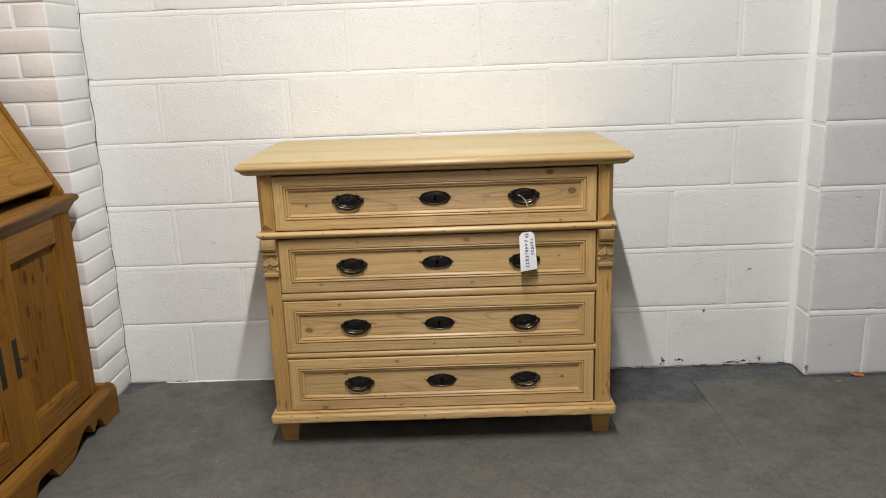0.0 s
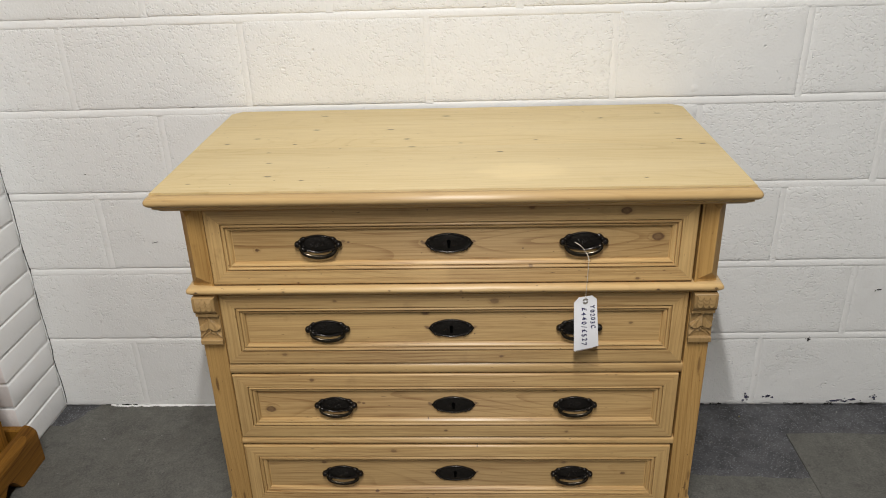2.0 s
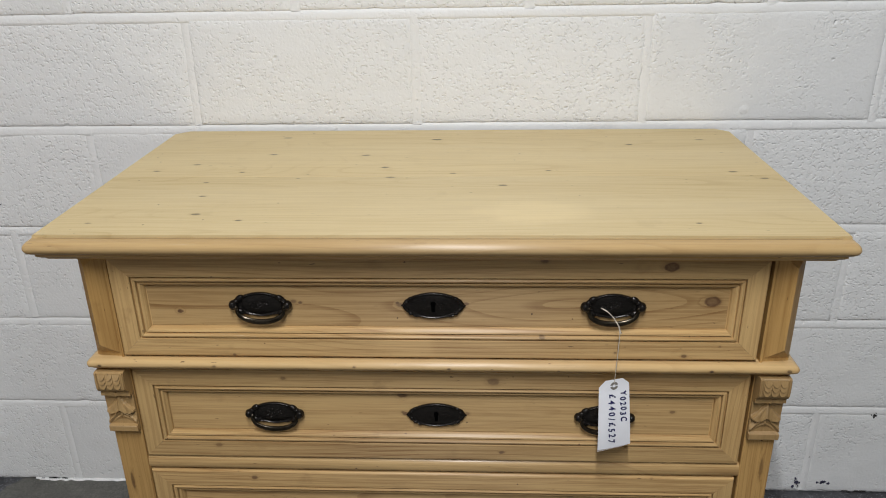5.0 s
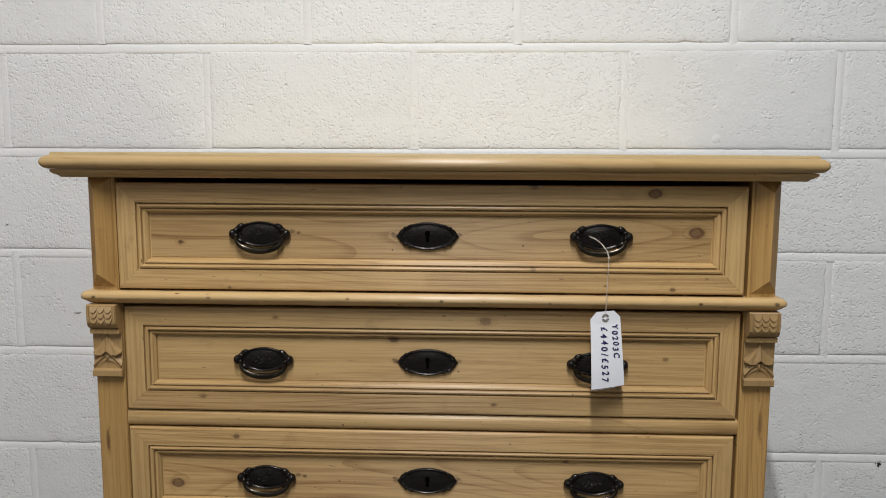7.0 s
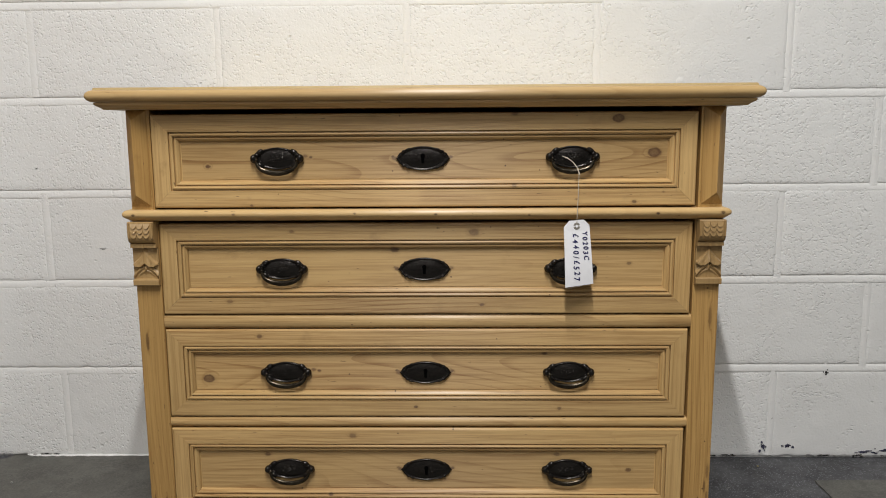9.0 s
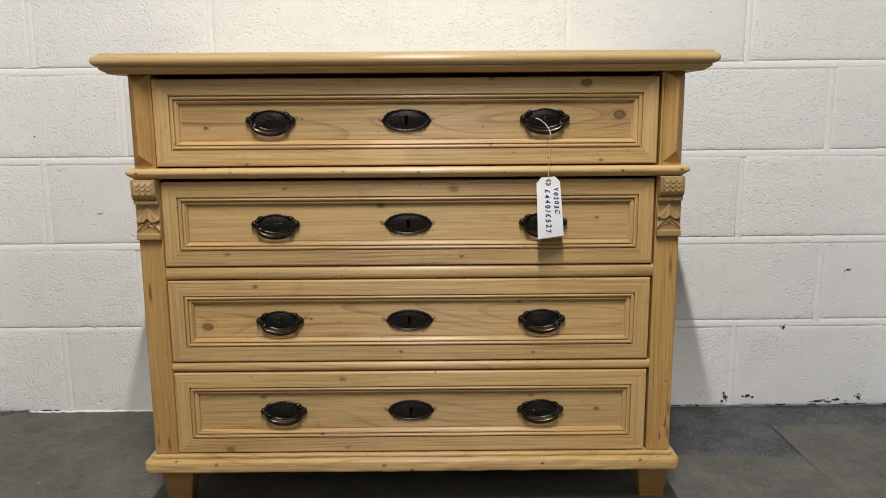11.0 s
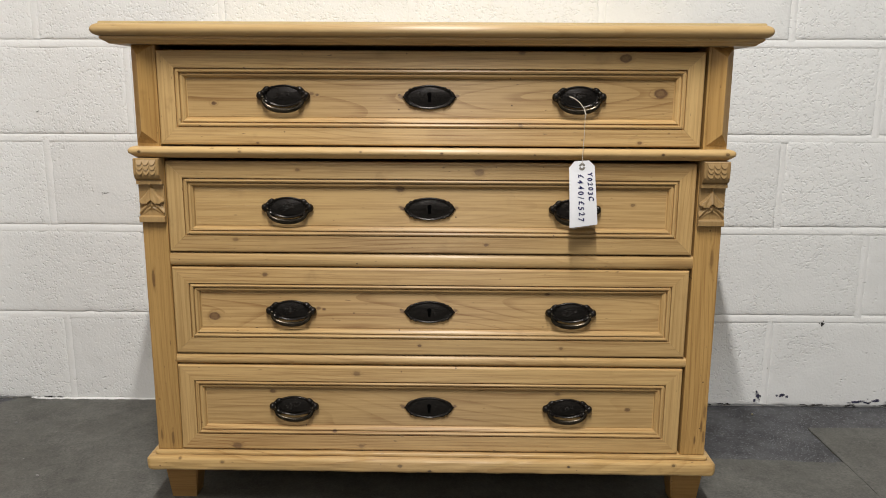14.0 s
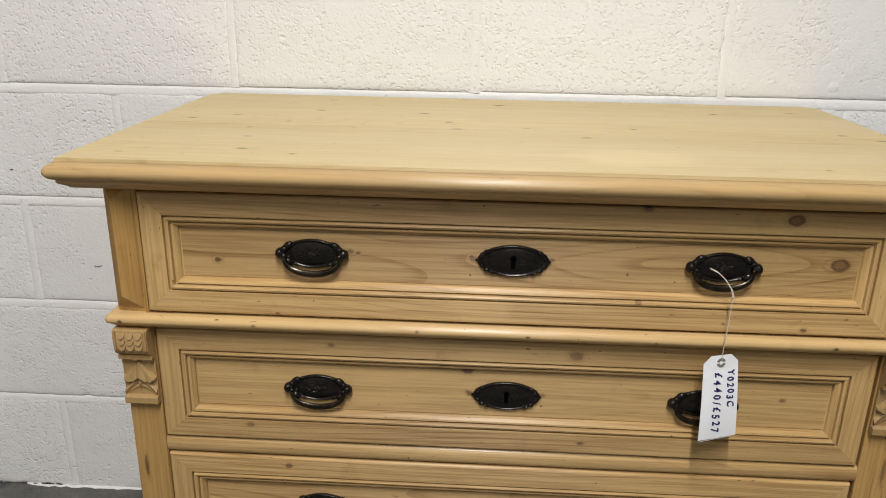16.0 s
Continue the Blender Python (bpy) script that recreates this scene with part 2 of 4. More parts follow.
def grey_floor(name, light, dark, pale, bump_distance, speckle):
    """Worn concrete paint: cloudy, with a fine grit of darker and paler grains."""
    n = Nodes(name, 0.62, 0, 0.3)
    p = n.position()
    cloud = n.noise(p, 7.0, 5.0, 0.62)
    mottle = n.noise(p, 42.0, 4.0, 0.65)
    grit = n.noise(p, 170.0, 3.0, 0.7)
    col = n.mix(n.remap(cloud, 0.15, 0.85), light, dark)
    col = n.mix(n.math("MULTIPLY", n.remap(mottle, 0.35, 0.68), 0.5), col, tuple(v * 0.72 for v in dark))
    col = n.mix(n.math("MULTIPLY", n.remap(grit, 0.42, 0.62), 0.5), col, tuple(v * 0.5 for v in dark))
    grain = n.add("ShaderNodeTexVoronoi", Scale=300.0, Randomness=1.0)
    n.tree.links.new(p, grain.inputs["Vector"])
    pick = n.add("ShaderNodeSeparateColor", i0=grain.outputs["Color"])
    chosen = n.math("MULTIPLY", n.remap(grain.outputs["Distance"], 0.55, 0.3), n.remap(pick.outputs[0], 0.70, 0.82))
    col = n.mix(n.math("MULTIPLY", chosen, speckle), col, pale)
    blotch = n.noise(p, 34.0, 5.0, 0.75)
    col = n.mix(n.math("MULTIPLY", n.remap(blotch, 0.52, 0.66), 0.45), col, tuple(v * 0.55 for v in dark))
    col = n.mix(n.math("MULTIPLY", n.remap(blotch, 0.44, 0.30), 0.35), col, tuple(v * 0.8 for v in pale))
    dirt = n.remap(n.noise(p, 55.0, 3.0, 0.6), 0.66, 0.70)
    col = n.mix(n.math("MULTIPLY", dirt, 0.6), col, tuple(v * 0.35 for v in dark))
    patches = n.remap(n.noise(p, 12.0, 4.0, 0.65), 0.35, 0.65)
    col = n.mix(n.math("MULTIPLY", patches, 0.28), col, tuple(v * 0.62 for v in pale))
    streak = n.remap(n.noise(n.vec("MULTIPLY", p, (3.0, 1.0, 1.0)), 2.2, 4.0, 0.6), 0.56, 0.72)
    col = n.mix(n.math("MULTIPLY", streak, 0.16), col, tuple(v * 0.7 for v in dark))
    specks = n.remap(n.noise(p, 75.0, 2.0, 0.5), 0.745, 0.765)
    col = n.mix(n.math("MULTIPLY", specks, 0.6), col, (0.30, 0.30, 0.28))
    n.colour(col)
    n.put(n.bsdf, "Roughness", n.remap(cloud, 0.3, 0.7, 0.48, 0.72))
    n.bump(n.math("MULTIPLY_ADD", grit, 0.6, mottle), bump_distance, 0.16)
    return n.mat


sheet_grey = grey_floor("worn grey floor paint", (0.156, 0.152, 0.135), (0.100, 0.098, 0.088), (0.24, 0.233, 0.205), 0.0012, 0.24)
rough_grey = grey_floor("bare dark concrete", (0.098, 0.098, 0.101), (0.055, 0.055, 0.059), (0.24, 0.243, 0.262), 0.003, 0.85)


def plain(name, colour, rough=0.5, metal=0.0, vary=0.25, scale=60.0, bump=0.0):
    n = Nodes(name, rough, metal)
    p = n.position()
    f = n.noise(p, scale, 3.0, 0.6)
    n.colour(n.mix(n.remap(f, 0.3, 0.7), colour, tuple(c * (1 - vary) for c in colour)))
    if bump:
        n.bump(f, bump, 0.7)
    return n.mat


bronze = plain("dark bronze", (0.034, 0.030, 0.027), 0.24, 0.75, 0.5, 220, 0.0005)
worn_brass = plain("rubbed bronze", (0.085, 0.070, 0.050), 0.24, 0.95, 0.6, 90, 0.0003)
black = plain("black for shaded hollows", (0.002, 0.002, 0.002), 1.0)
black.node_tree.nodes["Principled BSDF"].inputs["Specular IOR Level"].default_value = 0.0
iron = plain("dark iron", (0.048, 0.036, 0.026), 0.62, 0.6, 0.4, 120, 0.0004)
card = plain("white card", (0.80, 0.80, 0.82), 0.6, 0, 0.05, 30)
eyelet_grey = plain("grey fibre ring", (0.22, 0.20, 0.17), 0.7, 0, 0.3, 200)
ink = plain("blue ink", (0.012, 0.012, 0.09), 0.5, 0, 0.3, 200)
twine = plain("pale cotton", (0.62, 0.56, 0.46), 0.8, 0, 0.25, 500)
blue_paint = plain("dark blue paint", (0.060, 0.058, 0.105), 0.6, 0, 0.6, 130)
dark_hole = plain("dirty hole", (0.03, 0.028, 0.026), 0.9)
orange = plain("orange scrap", (0.75, 0.16, 0.03), 0.5)
straw = plain("dry scrap", (0.30, 0.26, 0.14), 0.7)

# ---- helpers for meshes ----
ORIGIN = {}


def thing(name, place, label, category, group="", kind=""):
    ob = new(name)
    ob.location = place
    ob.empty_display_size = 0.1
    ORIGIN[ob] = Vector(place)
    return tagged(ob, label, category, group, kind)


def mesh_from(name, bm, material, smooth=False):
    bmesh.ops.recalc_face_normals(bm, faces=bm.faces)
    mesh = bpy.data.meshes.new(name)
    for f in bm.faces:
        f.smooth = smooth
    bm.to_mesh(mesh)
    bm.free()
    for m in material if isinstance(material, (list, tuple)) else (material,):
        mesh.materials.append(m)
    return mesh


def part(name, bm, material, parent, label="", smooth=False):
    """Links a bmesh, given in the world's metres, as one mesh under a thing or a part."""
    mesh = mesh_from(name, bm, material, smooth)
    mesh.transform(Matrix.Translation(-ORIGIN[parent]))
    ob = new(name, mesh)
    ob.parent = parent
    ORIGIN[ob] = ORIGIN[parent]
    return tagged(ob, label)


def piece(name, mesh, place, parent, turn=0.0, label=""):
    """One more object on a shared mesh, at a place in the world."""
    ob = new(name, mesh)
    ob.parent = parent
    ob.location = Vector(place) - ORIGIN[parent]
    ob.rotation_euler = (0, 0, turn)
    return tagged(ob, label)


def whole(name, bm, material, label, category, kind="", smooth=False, place=(0, 0, 0), group=""):
    mesh = mesh_from(name, bm, material, smooth)
    mesh.transform(Matrix.Translation(-Vector(place)))
    ob = new(name, mesh)
    ob.location = place
    ORIGIN[ob] = Vector(place)
    return tagged(ob, label, category, group, kind)


def box(bm, x0, x1, y0, y1, z0, z1, bevel=0.0, segments=2):
    made = bmesh.ops.create_cube(bm, size=1.0, matrix=Matrix.LocRotScale(((x0 + x1) / 2, (y0 + y1) / 2, (z0 + z1) / 2), None, (abs(x1 - x0), abs(y1 - y0), abs(z1 - z0))))
    if bevel:
        edges = {e for v in made["verts"] for e in v.link_edges}
        bmesh.ops.bevel(bm, geom=list(edges), offset=bevel, segments=segments, profile=0.5, affect="EDGES")
    return bm


def loft(bm, loops, cap_first=True, cap_last=True, closed=True):
    """Skins a row of loops of equally many points."""
    rows = [[bm.verts.new(p) for p in loop] for loop in loops]
    k = len(rows[0])
    for a, b in zip(rows, rows[1:]):
        for i in range(k if closed else k - 1):
            j = (i + 1) % k
            bm.faces.new((a[i], a[j], b[j], b[i]))
    if cap_first:
        bm.faces.new(rows[0][::-1])
    if cap_last:
        bm.faces.new(rows[-1])
    return rows


def skirt(profile, half, front, back, cut=0.0, soft=0.0):
    """Loops of a slab that is moulded on its front and both sides: profile rows are (outward, z). cut: its clipped back corners; soft: the radius of the front ones."""
    loops = []
    for d, z in profile:
        h = half + d
        behind = [(-h, back - cut, z), (-h + cut, back, z), (h - cut, back, z), (h, back - cut, z)] if cut else [(-h, back, z), (h, back, z)]
        ahead = [(h, -front - d, z), (-h, -front - d, z)]
        if soft:
            turn = [(math.cos(radians(18 * i)), math.sin(radians(18 * i))) for i in range(6)]
            ahead = [(h - soft + soft * c, -front - d + soft - soft * k, z) for c, k in turn] + [(-h + soft - soft * c, -front - d + soft - soft * k, z) for c, k in turn[::-1]]
        loops.append(behind + ahead)
    return loops


def arc(cx, cz, r, a0, a1, n, sx=1.0, sz=1.0):
    return [(cx + sx * r * math.cos(radians(a0 + (a1 - a0) * i / n)), cz + sz * r * math.sin(radians(a0 + (a1 - a0) * i / n))) for i in range(n + 1)]


def blob(bm, centre, radii, turn=None, u=10, v=6):
    m = Matrix.Translation(centre) @ (turn.to_matrix().to_4x4() if turn else Matrix()) @ Matrix.Diagonal((*radii, 1))
    bmesh.ops.create_uvsphere(bm, u_segments=u, v_segments=v, radius=1.0, matrix=m)


def tube(bm, points, radii, sides=8, squash=1.0):
    """A tube along points; squash flattens it along y."""
    rings = []
    for i, p in enumerate(points):
        p = Vector(p)
        a, b = Vector(points[max(0, i - 1)]), Vector(points[min(len(points) - 1, i + 1)])
        t = (b - a).normalized()
        side = t.cross(Vector((0, 1, 0)))
        side = side.normalized() if side.length > 1e-4 else Vector((1, 0, 0))
        up = side.cross(t).normalized()
        r = radii[i] if isinstance(radii, (list, tuple)) else radii
        rings.append([p + side * (r * math.cos(2 * math.pi * k / sides)) + up * (r * squash * math.sin(2 * math.pi * k / sides)) for k in range(sides)])
    loft(bm, rings)


# ---- the room ----
WEST, EAST, SOUTH, TOP = -1.80, 4.4, -8.5, 3.08
PIER_X, PIER_Y = -1.208, -0.222
PILLAR_X, PILLAR_Y = 1.325, -0.112
COURSES = [0.0, 0.235, 0.4625, 0.689, 0.9135] + [0.9135 + 0.2245 * i for i in range(1, 9)] + [2.934, 3.06]

bm = bmesh.new()
box(bm, WEST - 0.2, EAST + 0.2, SOUTH - 0.2, 0.2, -0.25, -0.004)
floor = whole("floor", bm, rough_grey, "dark rough bare concrete floor under worn paint sheets", "floor", "structure")
bm = bmesh.new()
box(bm, WEST - 0.2, EAST + 0.2, SOUTH - 0.2, 0.2, TOP, TOP + 0.15)
whole("ceiling", bm, plain_paint, "unseen plain ceiling, greyed to cut its bounce", "ceiling", "structure")
bm = bmesh.new()
box(bm, WEST - 0.2, EAST + 0.2, 0.007, 0.2, -0.004, TOP)
wall_north = whole("wall_north", bm, joint_paint, "white painted concrete block wall with struck joints", "wall", "structure")
bm = bmesh.new()
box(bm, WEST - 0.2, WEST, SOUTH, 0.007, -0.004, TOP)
whole("wall_west", bm, plain_paint, "unseen plain wall behind the bureau, greyed to cut its bounce", "wall", "structure")
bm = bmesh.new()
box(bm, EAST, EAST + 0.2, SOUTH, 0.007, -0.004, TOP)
whole("wall_east", bm, plain_paint, "unseen plain wall closing the hall, greyed to cut its bounce", "wall", "structure")
bm = bmesh.new()
box(bm, WEST - 0.2, EAST + 0.2, SOUTH - 0.2, SOUTH, -0.004, TOP)
whole("wall_south", bm, plain_paint, "unseen plain wall closing the hall, greyed to cut its bounce", "wall", "structure")

# grey sheets on the floor, with ragged edges where the bare concrete shows
rng = random.Random(4)


def ragged(a, b, n, amount):
    out = []
    for i in range(n):
        t = i / n
        j = 0 if i == 0 else amount
        out.append((a[0] + (b[0] - a[0]) * t + rng.uniform(-j, j), a[1] + (b[1] - a[1]) * t + rng.uniform(-j, j)))
    return out


def sheet(corners):
    """corners: (x, y, points to the next corner, raggedness)."""
    ring = []
    for i, (x, y, n, amount) in enumerate(corners):
        nx, ny = corners[(i + 1) % len(corners)][:2]
        ring += ragged((x, y), (nx, ny), n, amount)
    bm = bmesh.new()
    loft(bm, [[(x, y, -0.006) for x, y in ring], [(x, y, -0.0008) for x, y in ring], [(x, y, 0.0) for x, y in ring]], False, True)
    return part("floor_sheet", bm, sheet_grey, floor, "worn grey painted floor sheet")


sheet([(-1.10, 0.006, 6, 0.008), (-1.17, -0.10, 6, 0.008), (-1.78, -0.12, 1, 0.0), (-1.78, -8.4, 1, 0), (0.9064, -8.4, 1, 0), (0.9064, -1.05, 30, 0.0008), (0.9060, -0.315, 30, 0.003), (0.56, -0.30, 14, 0.006), (0.56, 0.006, 12, 0.008)])
sheet([(0.9070, -0.135, 24, 0.0008), (0.9070, -0.7512, 1, 0), (4.3, -0.7512, 1, 0), (4.3, -0.15, 40, 0.004)])
sheet([(0.9068, -0.752, 20, 0.0008), (0.9064, -1.05, 1, 0), (0.9064, -8.4, 1, 0), (4.3, -8.4, 1, 0), (4.3, -0.752, 1, 0)])

# white wall paint run out over the floor along the foot of the wall
bm = bmesh.new()
rows = []
for i in range(41):
    x = -1.07 + i * 0.0135
    d = -0.0065 + 0.003 * i / 40 + rng.uniform(-0.0025, 0.0025) + 0.004 * max(0, 3 - i) / 3
    rows.append([(x, d, -0.001), (x, d + 0.0015, 0.0018), (x, 0.006, 0.003), (x, 0.006, -0.001)])
loft(bm, rows)
part("paint_run", bm, joint_paint, wall_north, "white paint run out over the floor")

# ---- chest of drawers ----
chest = thing("chest_of_drawers", (0.0, -0.30, 0.0), "stripped and waxed pine chest of four drawers with dark bronze handles", "chest of drawers")
FACE = -0.548           # front of the drawer frames
DRAWERS = [(0.7042, 0.8640, 0.4672), (0.5115, 0.6745, 0.4665), (0.3195, 0.4825, 0.4665), (0.1297, 0.2965, 0.4665)]
HANDLE_Z = [0.788, 0.592, 0.401, 0.215]

TOP_KNOTS = [(-0.083, -0.327, 0.0048), (-0.098, -0.271, 0.0045), (-0.351, -0.501, 0.0045), (0.479, -0.098, 0.005), (0.101, -0.369, 0.0042), (-0.434, -0.252, 0.0042),
             (-0.018, -0.089, 0.0055), (-0.312, -0.19, 0.0048), (-0.313, -0.072, 0.005), (-0.141, -0.196, 0.0045), (0.522, -0.336, 0.0045), (0.342, -0.13, 0.0042),
             (-0.491, -0.29, 0.004), (-0.495, -0.538, 0.003), (-0.367, -0.421, 0.0035), (-0.384, -0.353, 0.003), (-0.34, -0.297, 0.003), (0.18, -0.292, 0.003),
             (0.02, -0.306, 0.0032), (0.367, -0.536, 0.0028), (0.482, -0.301, 0.0045), (-0.236, -0.332, 0.0022), (-0.28, -0.526, 0.0032)]
top_pine = wood("pale pine top", "x", (0.665, 0.532, 0.288), (0.49, 0.355, 0.158), [(x, y, 0.909, r * 0.82) for x, y, r in TOP_KNOTS], [(0.14, -0.49, 0.909, 0.09, 0.055, 0.02)],
                ring=260, rough=0.38, wear=0.16, contrast=0.6, flat="z", oval=0.5, knot_colour=(0.018, 0.010, 0.006))

# the top: a slab with a stepped, rounded nose, and a cove under it
TOPZ = 0.909
bm = bmesh.new()
nose = [(-0.03, TOPZ - 0.008), (-0.0092, TOPZ - 0.008), (-0.0086, TOPZ - 0.0038), (-0.004, TOPZ - 0.0040)] + [(x, z) for x, z in arc(0.0, TOPZ - 0.0145, 0.0100, 90, -75, 9, 1.15, 1.0)] + [(-0.010, TOPZ - 0.0247), (-0.06, TOPZ - 0.0247)]
loft(bm, skirt(nose, 0.550, 0.592, -0.016, 0.022, 0.007)[::-1])
part("top_edge", bm, edge_pine, chest, "rounded honey-coloured moulded edge", True)
for y0, y1, lift, cut in ((-0.5815, -0.3221, 0.0, 0.0), (-0.3219, -0.1521, 0.00015, 0.0), (-0.1519, -0.016, 0.0, 0.022)):
    bm = bmesh.new()
    plan = [(-0.5540, y0), (0.5540, y0), (0.5540, y1 - cut), (0.5540 - cut, y1), (-0.5540 + cut, y1), (-0.5540, y1 - cut)] if cut else [(-0.5540, y0), (0.5540, y0), (0.5540, y1), (-0.5540, y1)]
    loft(bm, [[(x * k, y, z) for x, y in plan] for z, k in ((TOPZ - 0.02, 1.0), (TOPZ - 0.0022 + lift, 1.0), (TOPZ - 0.0006 + lift, 0.9975), (TOPZ + lift, 0.9945))])
    part("top_board", bm, top_pine, chest, "pale scrubbed pine board with small dark knots")
bm = bmesh.new()
cove = [(-0.05, TOPZ - 0.0248), (0.018, TOPZ - 0.0248), (0.018, TOPZ - 0.0285), (0.014, TOPZ - 0.0315), (0.010, TOPZ - 0.0335), (0.007, TOPZ - 0.0365), (-0.05, TOPZ - 0.0365)]
loft(bm, skirt(cove, 0.531, 0.574, -0.006)[::-1])
part("top_moulding", bm, pine_x, chest)



def worn(bm, cuts, amount, seed):
    """Cuts the long edges of a moulding and shifts them a little, as by wear."""
    r = random.Random(seed)
    waves = [(r.uniform(9, 160), r.uniform(0, 6.28), r.uniform(-40, 40), r.uniform(0.3, 1.0)) for _ in range(9)]
    bmesh.ops.subdivide_edges(bm, edges=[e for e in bm.edges if abs(e.verts[0].co.x - e.verts[1].co.x) > 0.6], cuts=cuts)
    for v in bm.verts:
        k = sum(a * math.sin(f * v.co.x + o + w * (v.co.z * 12 + v.co.y * 9)) for f, o, w, a in waves) / 4
        v.co.y += k * amount
        v.co.z += sum(a * math.sin(1.13 * f * v.co.x + 2 * o + w * v.co.z * 7) for f, o, w, a in waves) / 4 * amount
    return bm


# carcass
for s in (-1, 1):
    bm = bmesh.new()
    box(bm, s * 0.494, s * 0.5135, -0.530, -0.012, 0.09, 0.8722, 0.0012, 1)
    part("side_panel", bm, low_stile_pine, chest)
bm = bmesh.new()
box(bm, -0.494, 0.494, -0.028, -0.014, 0.09, 0.868)
part("back_panel", bm, pine_x, chest)
bm = bmesh.new()
box(bm, -0.4938, 0.4938, -0.52, -0.03, 0.092, 0.105)
part("bottom_board", bm, pine_x, chest)

for s in (-1, 1):
    # upper stile: a shallow ridge, undercut at foot and head
    bm = bmesh.new()
    section = [(0.4705, -0.49), (0.4705, -0.5570), (0.4735, -0.5580), (0.4745, -0.5550), (0.5135, -0.5510), (0.5165, -0.49)]
    loft(bm, [[(s * x, y, z) for x, y in section] for z in (0.7005, 0.8722)])
    ends = [[bm.verts.new((s * x, y, z)) for x, y, z in ((0.4765, -0.5551, za), (0.4980, -0.5690, zb), (0.5132, -0.5515, za))] for za, zb in ((0.7065, 0.7275), (0.8715, 0.855))]
    (a, b, c), (d, e, f) = ends
    for face in ((a, b, e, d), (b, c, f, e), (a, c, b), (d, e, f)):
        bm.faces.new(face)
    part("upper_stile", bm, stile_pine, chest)
    # lower stile
    bm = bmesh.new()
    box(bm, s * 0.4705, s * 0.5165, -0.549, -0.50, 0.1278, 0.6805, 0.0022, 2)
    part("lower_stile", bm, low_stile_pine, chest)
    # small split ring lines let into the outer edge
    bm = bmesh.new()
    box(bm, s * 0.4985, s * 0.5005, -0.5494, -0.545, 0.14, 0.566)
    part("stile_bead", bm, low_stile_pine, chest)

# carved corbels on the stiles
def corbel(s):
    bm = bmesh.new()
    x0, x1 = 0.4715, 0.5165
    mid, half = (x0 + x1) / 2, (x1 - x0) / 2

    def roll(z):
        """Front of the roll: upright at the scales, then curling back under."""
        t = min(1.0, max(0.0, (0.6535 - z) / 0.0125))
        return -0.5705 - 0.0012 * math.sin(math.pi * min(1.0, max(0.0, (0.6805 - z) / 0.03))) + 0.0145 * (1 - math.sqrt(max(0.0, 1 - t * t)))

    prof = [(-0.546, 0.6805), (-0.569, 0.6805)] + [(roll(z), z) for z in [0.679 - 0.0375 * i / 14 for i in range(15)]]
    prof += [(-0.5625, 0.6412), (-0.5628, 0.6345), (-0.5540, 0.6338), (-0.5535, 0.610), (-0.5535, 0.578), (-0.5595, 0.5762), (-0.5600, 0.5755), (-0.5600, 0.5672), (-0.5590, 0.566), (-0.546, 0.566)]
    loft(bm, [[(s * x, y, z) for y, z in prof] for x in (x0, x0 + 0.0012, x1 - 0.0012, x1)])
    # three rows of scales in a sunk field on the roll
    for row in range(3):
        z = 0.6775 - 0.0082 * row
        for k in range(3):
            x = mid + (k - 1) * 0.0112
            ring, back = [], []
            for i in range(9):
                a = math.pi * i / 8
                zz = z - 0.0090 * math.sin(a)
                ring.append((s * (x + 0.0055 * math.cos(a)), roll(zz) - 0.0003 - 0.0027 * math.sin(a), zz))
                back.append((s * (x + 0.0055 * math.cos(a)), roll(zz) + 0.003, zz))
            loft(bm, [back, ring])
    for k in (-1, 1):
        box(bm, s * (mid + k * 0.0200 - 0.0016), s * (mid + k * 0.0200 + 0.0016), -0.5735, -0.56, 0.652, 0.6800, 0.0006, 1)
    box(bm, s * (mid - 0.0012), s * (mid + 0.0012), -0.5640, -0.56, 0.634, 0.640)
    # a bell of two lobes, and a pair of scrolls and a drop under it, carved out of one field
    nu, nv = 30, 44
    z_top, z_low = 0.6338, 0.5765

    def relief(u, v):
        a = abs(u)
        end = 0.50 + 0.085 * math.sin(math.pi * min(1.0, a * 1.05)) + 0.05 * a
        wide = 0.10 + 0.93 * min(1.0, (v / 0.50)) ** 1.7
        h = 0.0
        if v < end and a < wide:
            rim = min(1.0, (wide - a) / 0.16)
            h = 0.0078 * (0.35 + 0.65 * v / end) * rim * (2 - rim) - 0.0026 * math.exp(-((a - 0.42 * wide) / 0.11) ** 2) * v
            h += 0.0016 * math.exp(-(u / 0.07) ** 2)
        if v > end - 0.02:
            line = 0.60 + 0.30 * a ** 1.7
            h = max(h, 0.0052 * math.exp(-((v - line) / 0.075) ** 2) * (0.5 + 0.5 * a))
            h = max(h, 0.0030 * math.exp(-((v - line - 0.13) / 0.05) ** 2) * (1 - a))
            h = max(h, 0.0062 * math.exp(-(u / 0.12) ** 2) * math.exp(-((v - 0.66) / 0.11) ** 2))
        return h

    grid = [[bm.verts.new((s * (mid + (half - 0.0006) * (2 * i / nu - 1)), -0.5534 - relief(2 * i / nu - 1, j / nv), z_top + (z_low - z_top) * j / nv)) for i in range(nu + 1)] for j in range(nv + 1)]
    for a, b in zip(grid, grid[1:]):
        for i in range(nu):
            bm.faces.new((a[i], a[i + 1], b[i + 1], b[i]))
    part("corbel", bm, carved, chest, "carved bracket with scales above a leaf")


for s in (-1, 1):
    corbel(s)

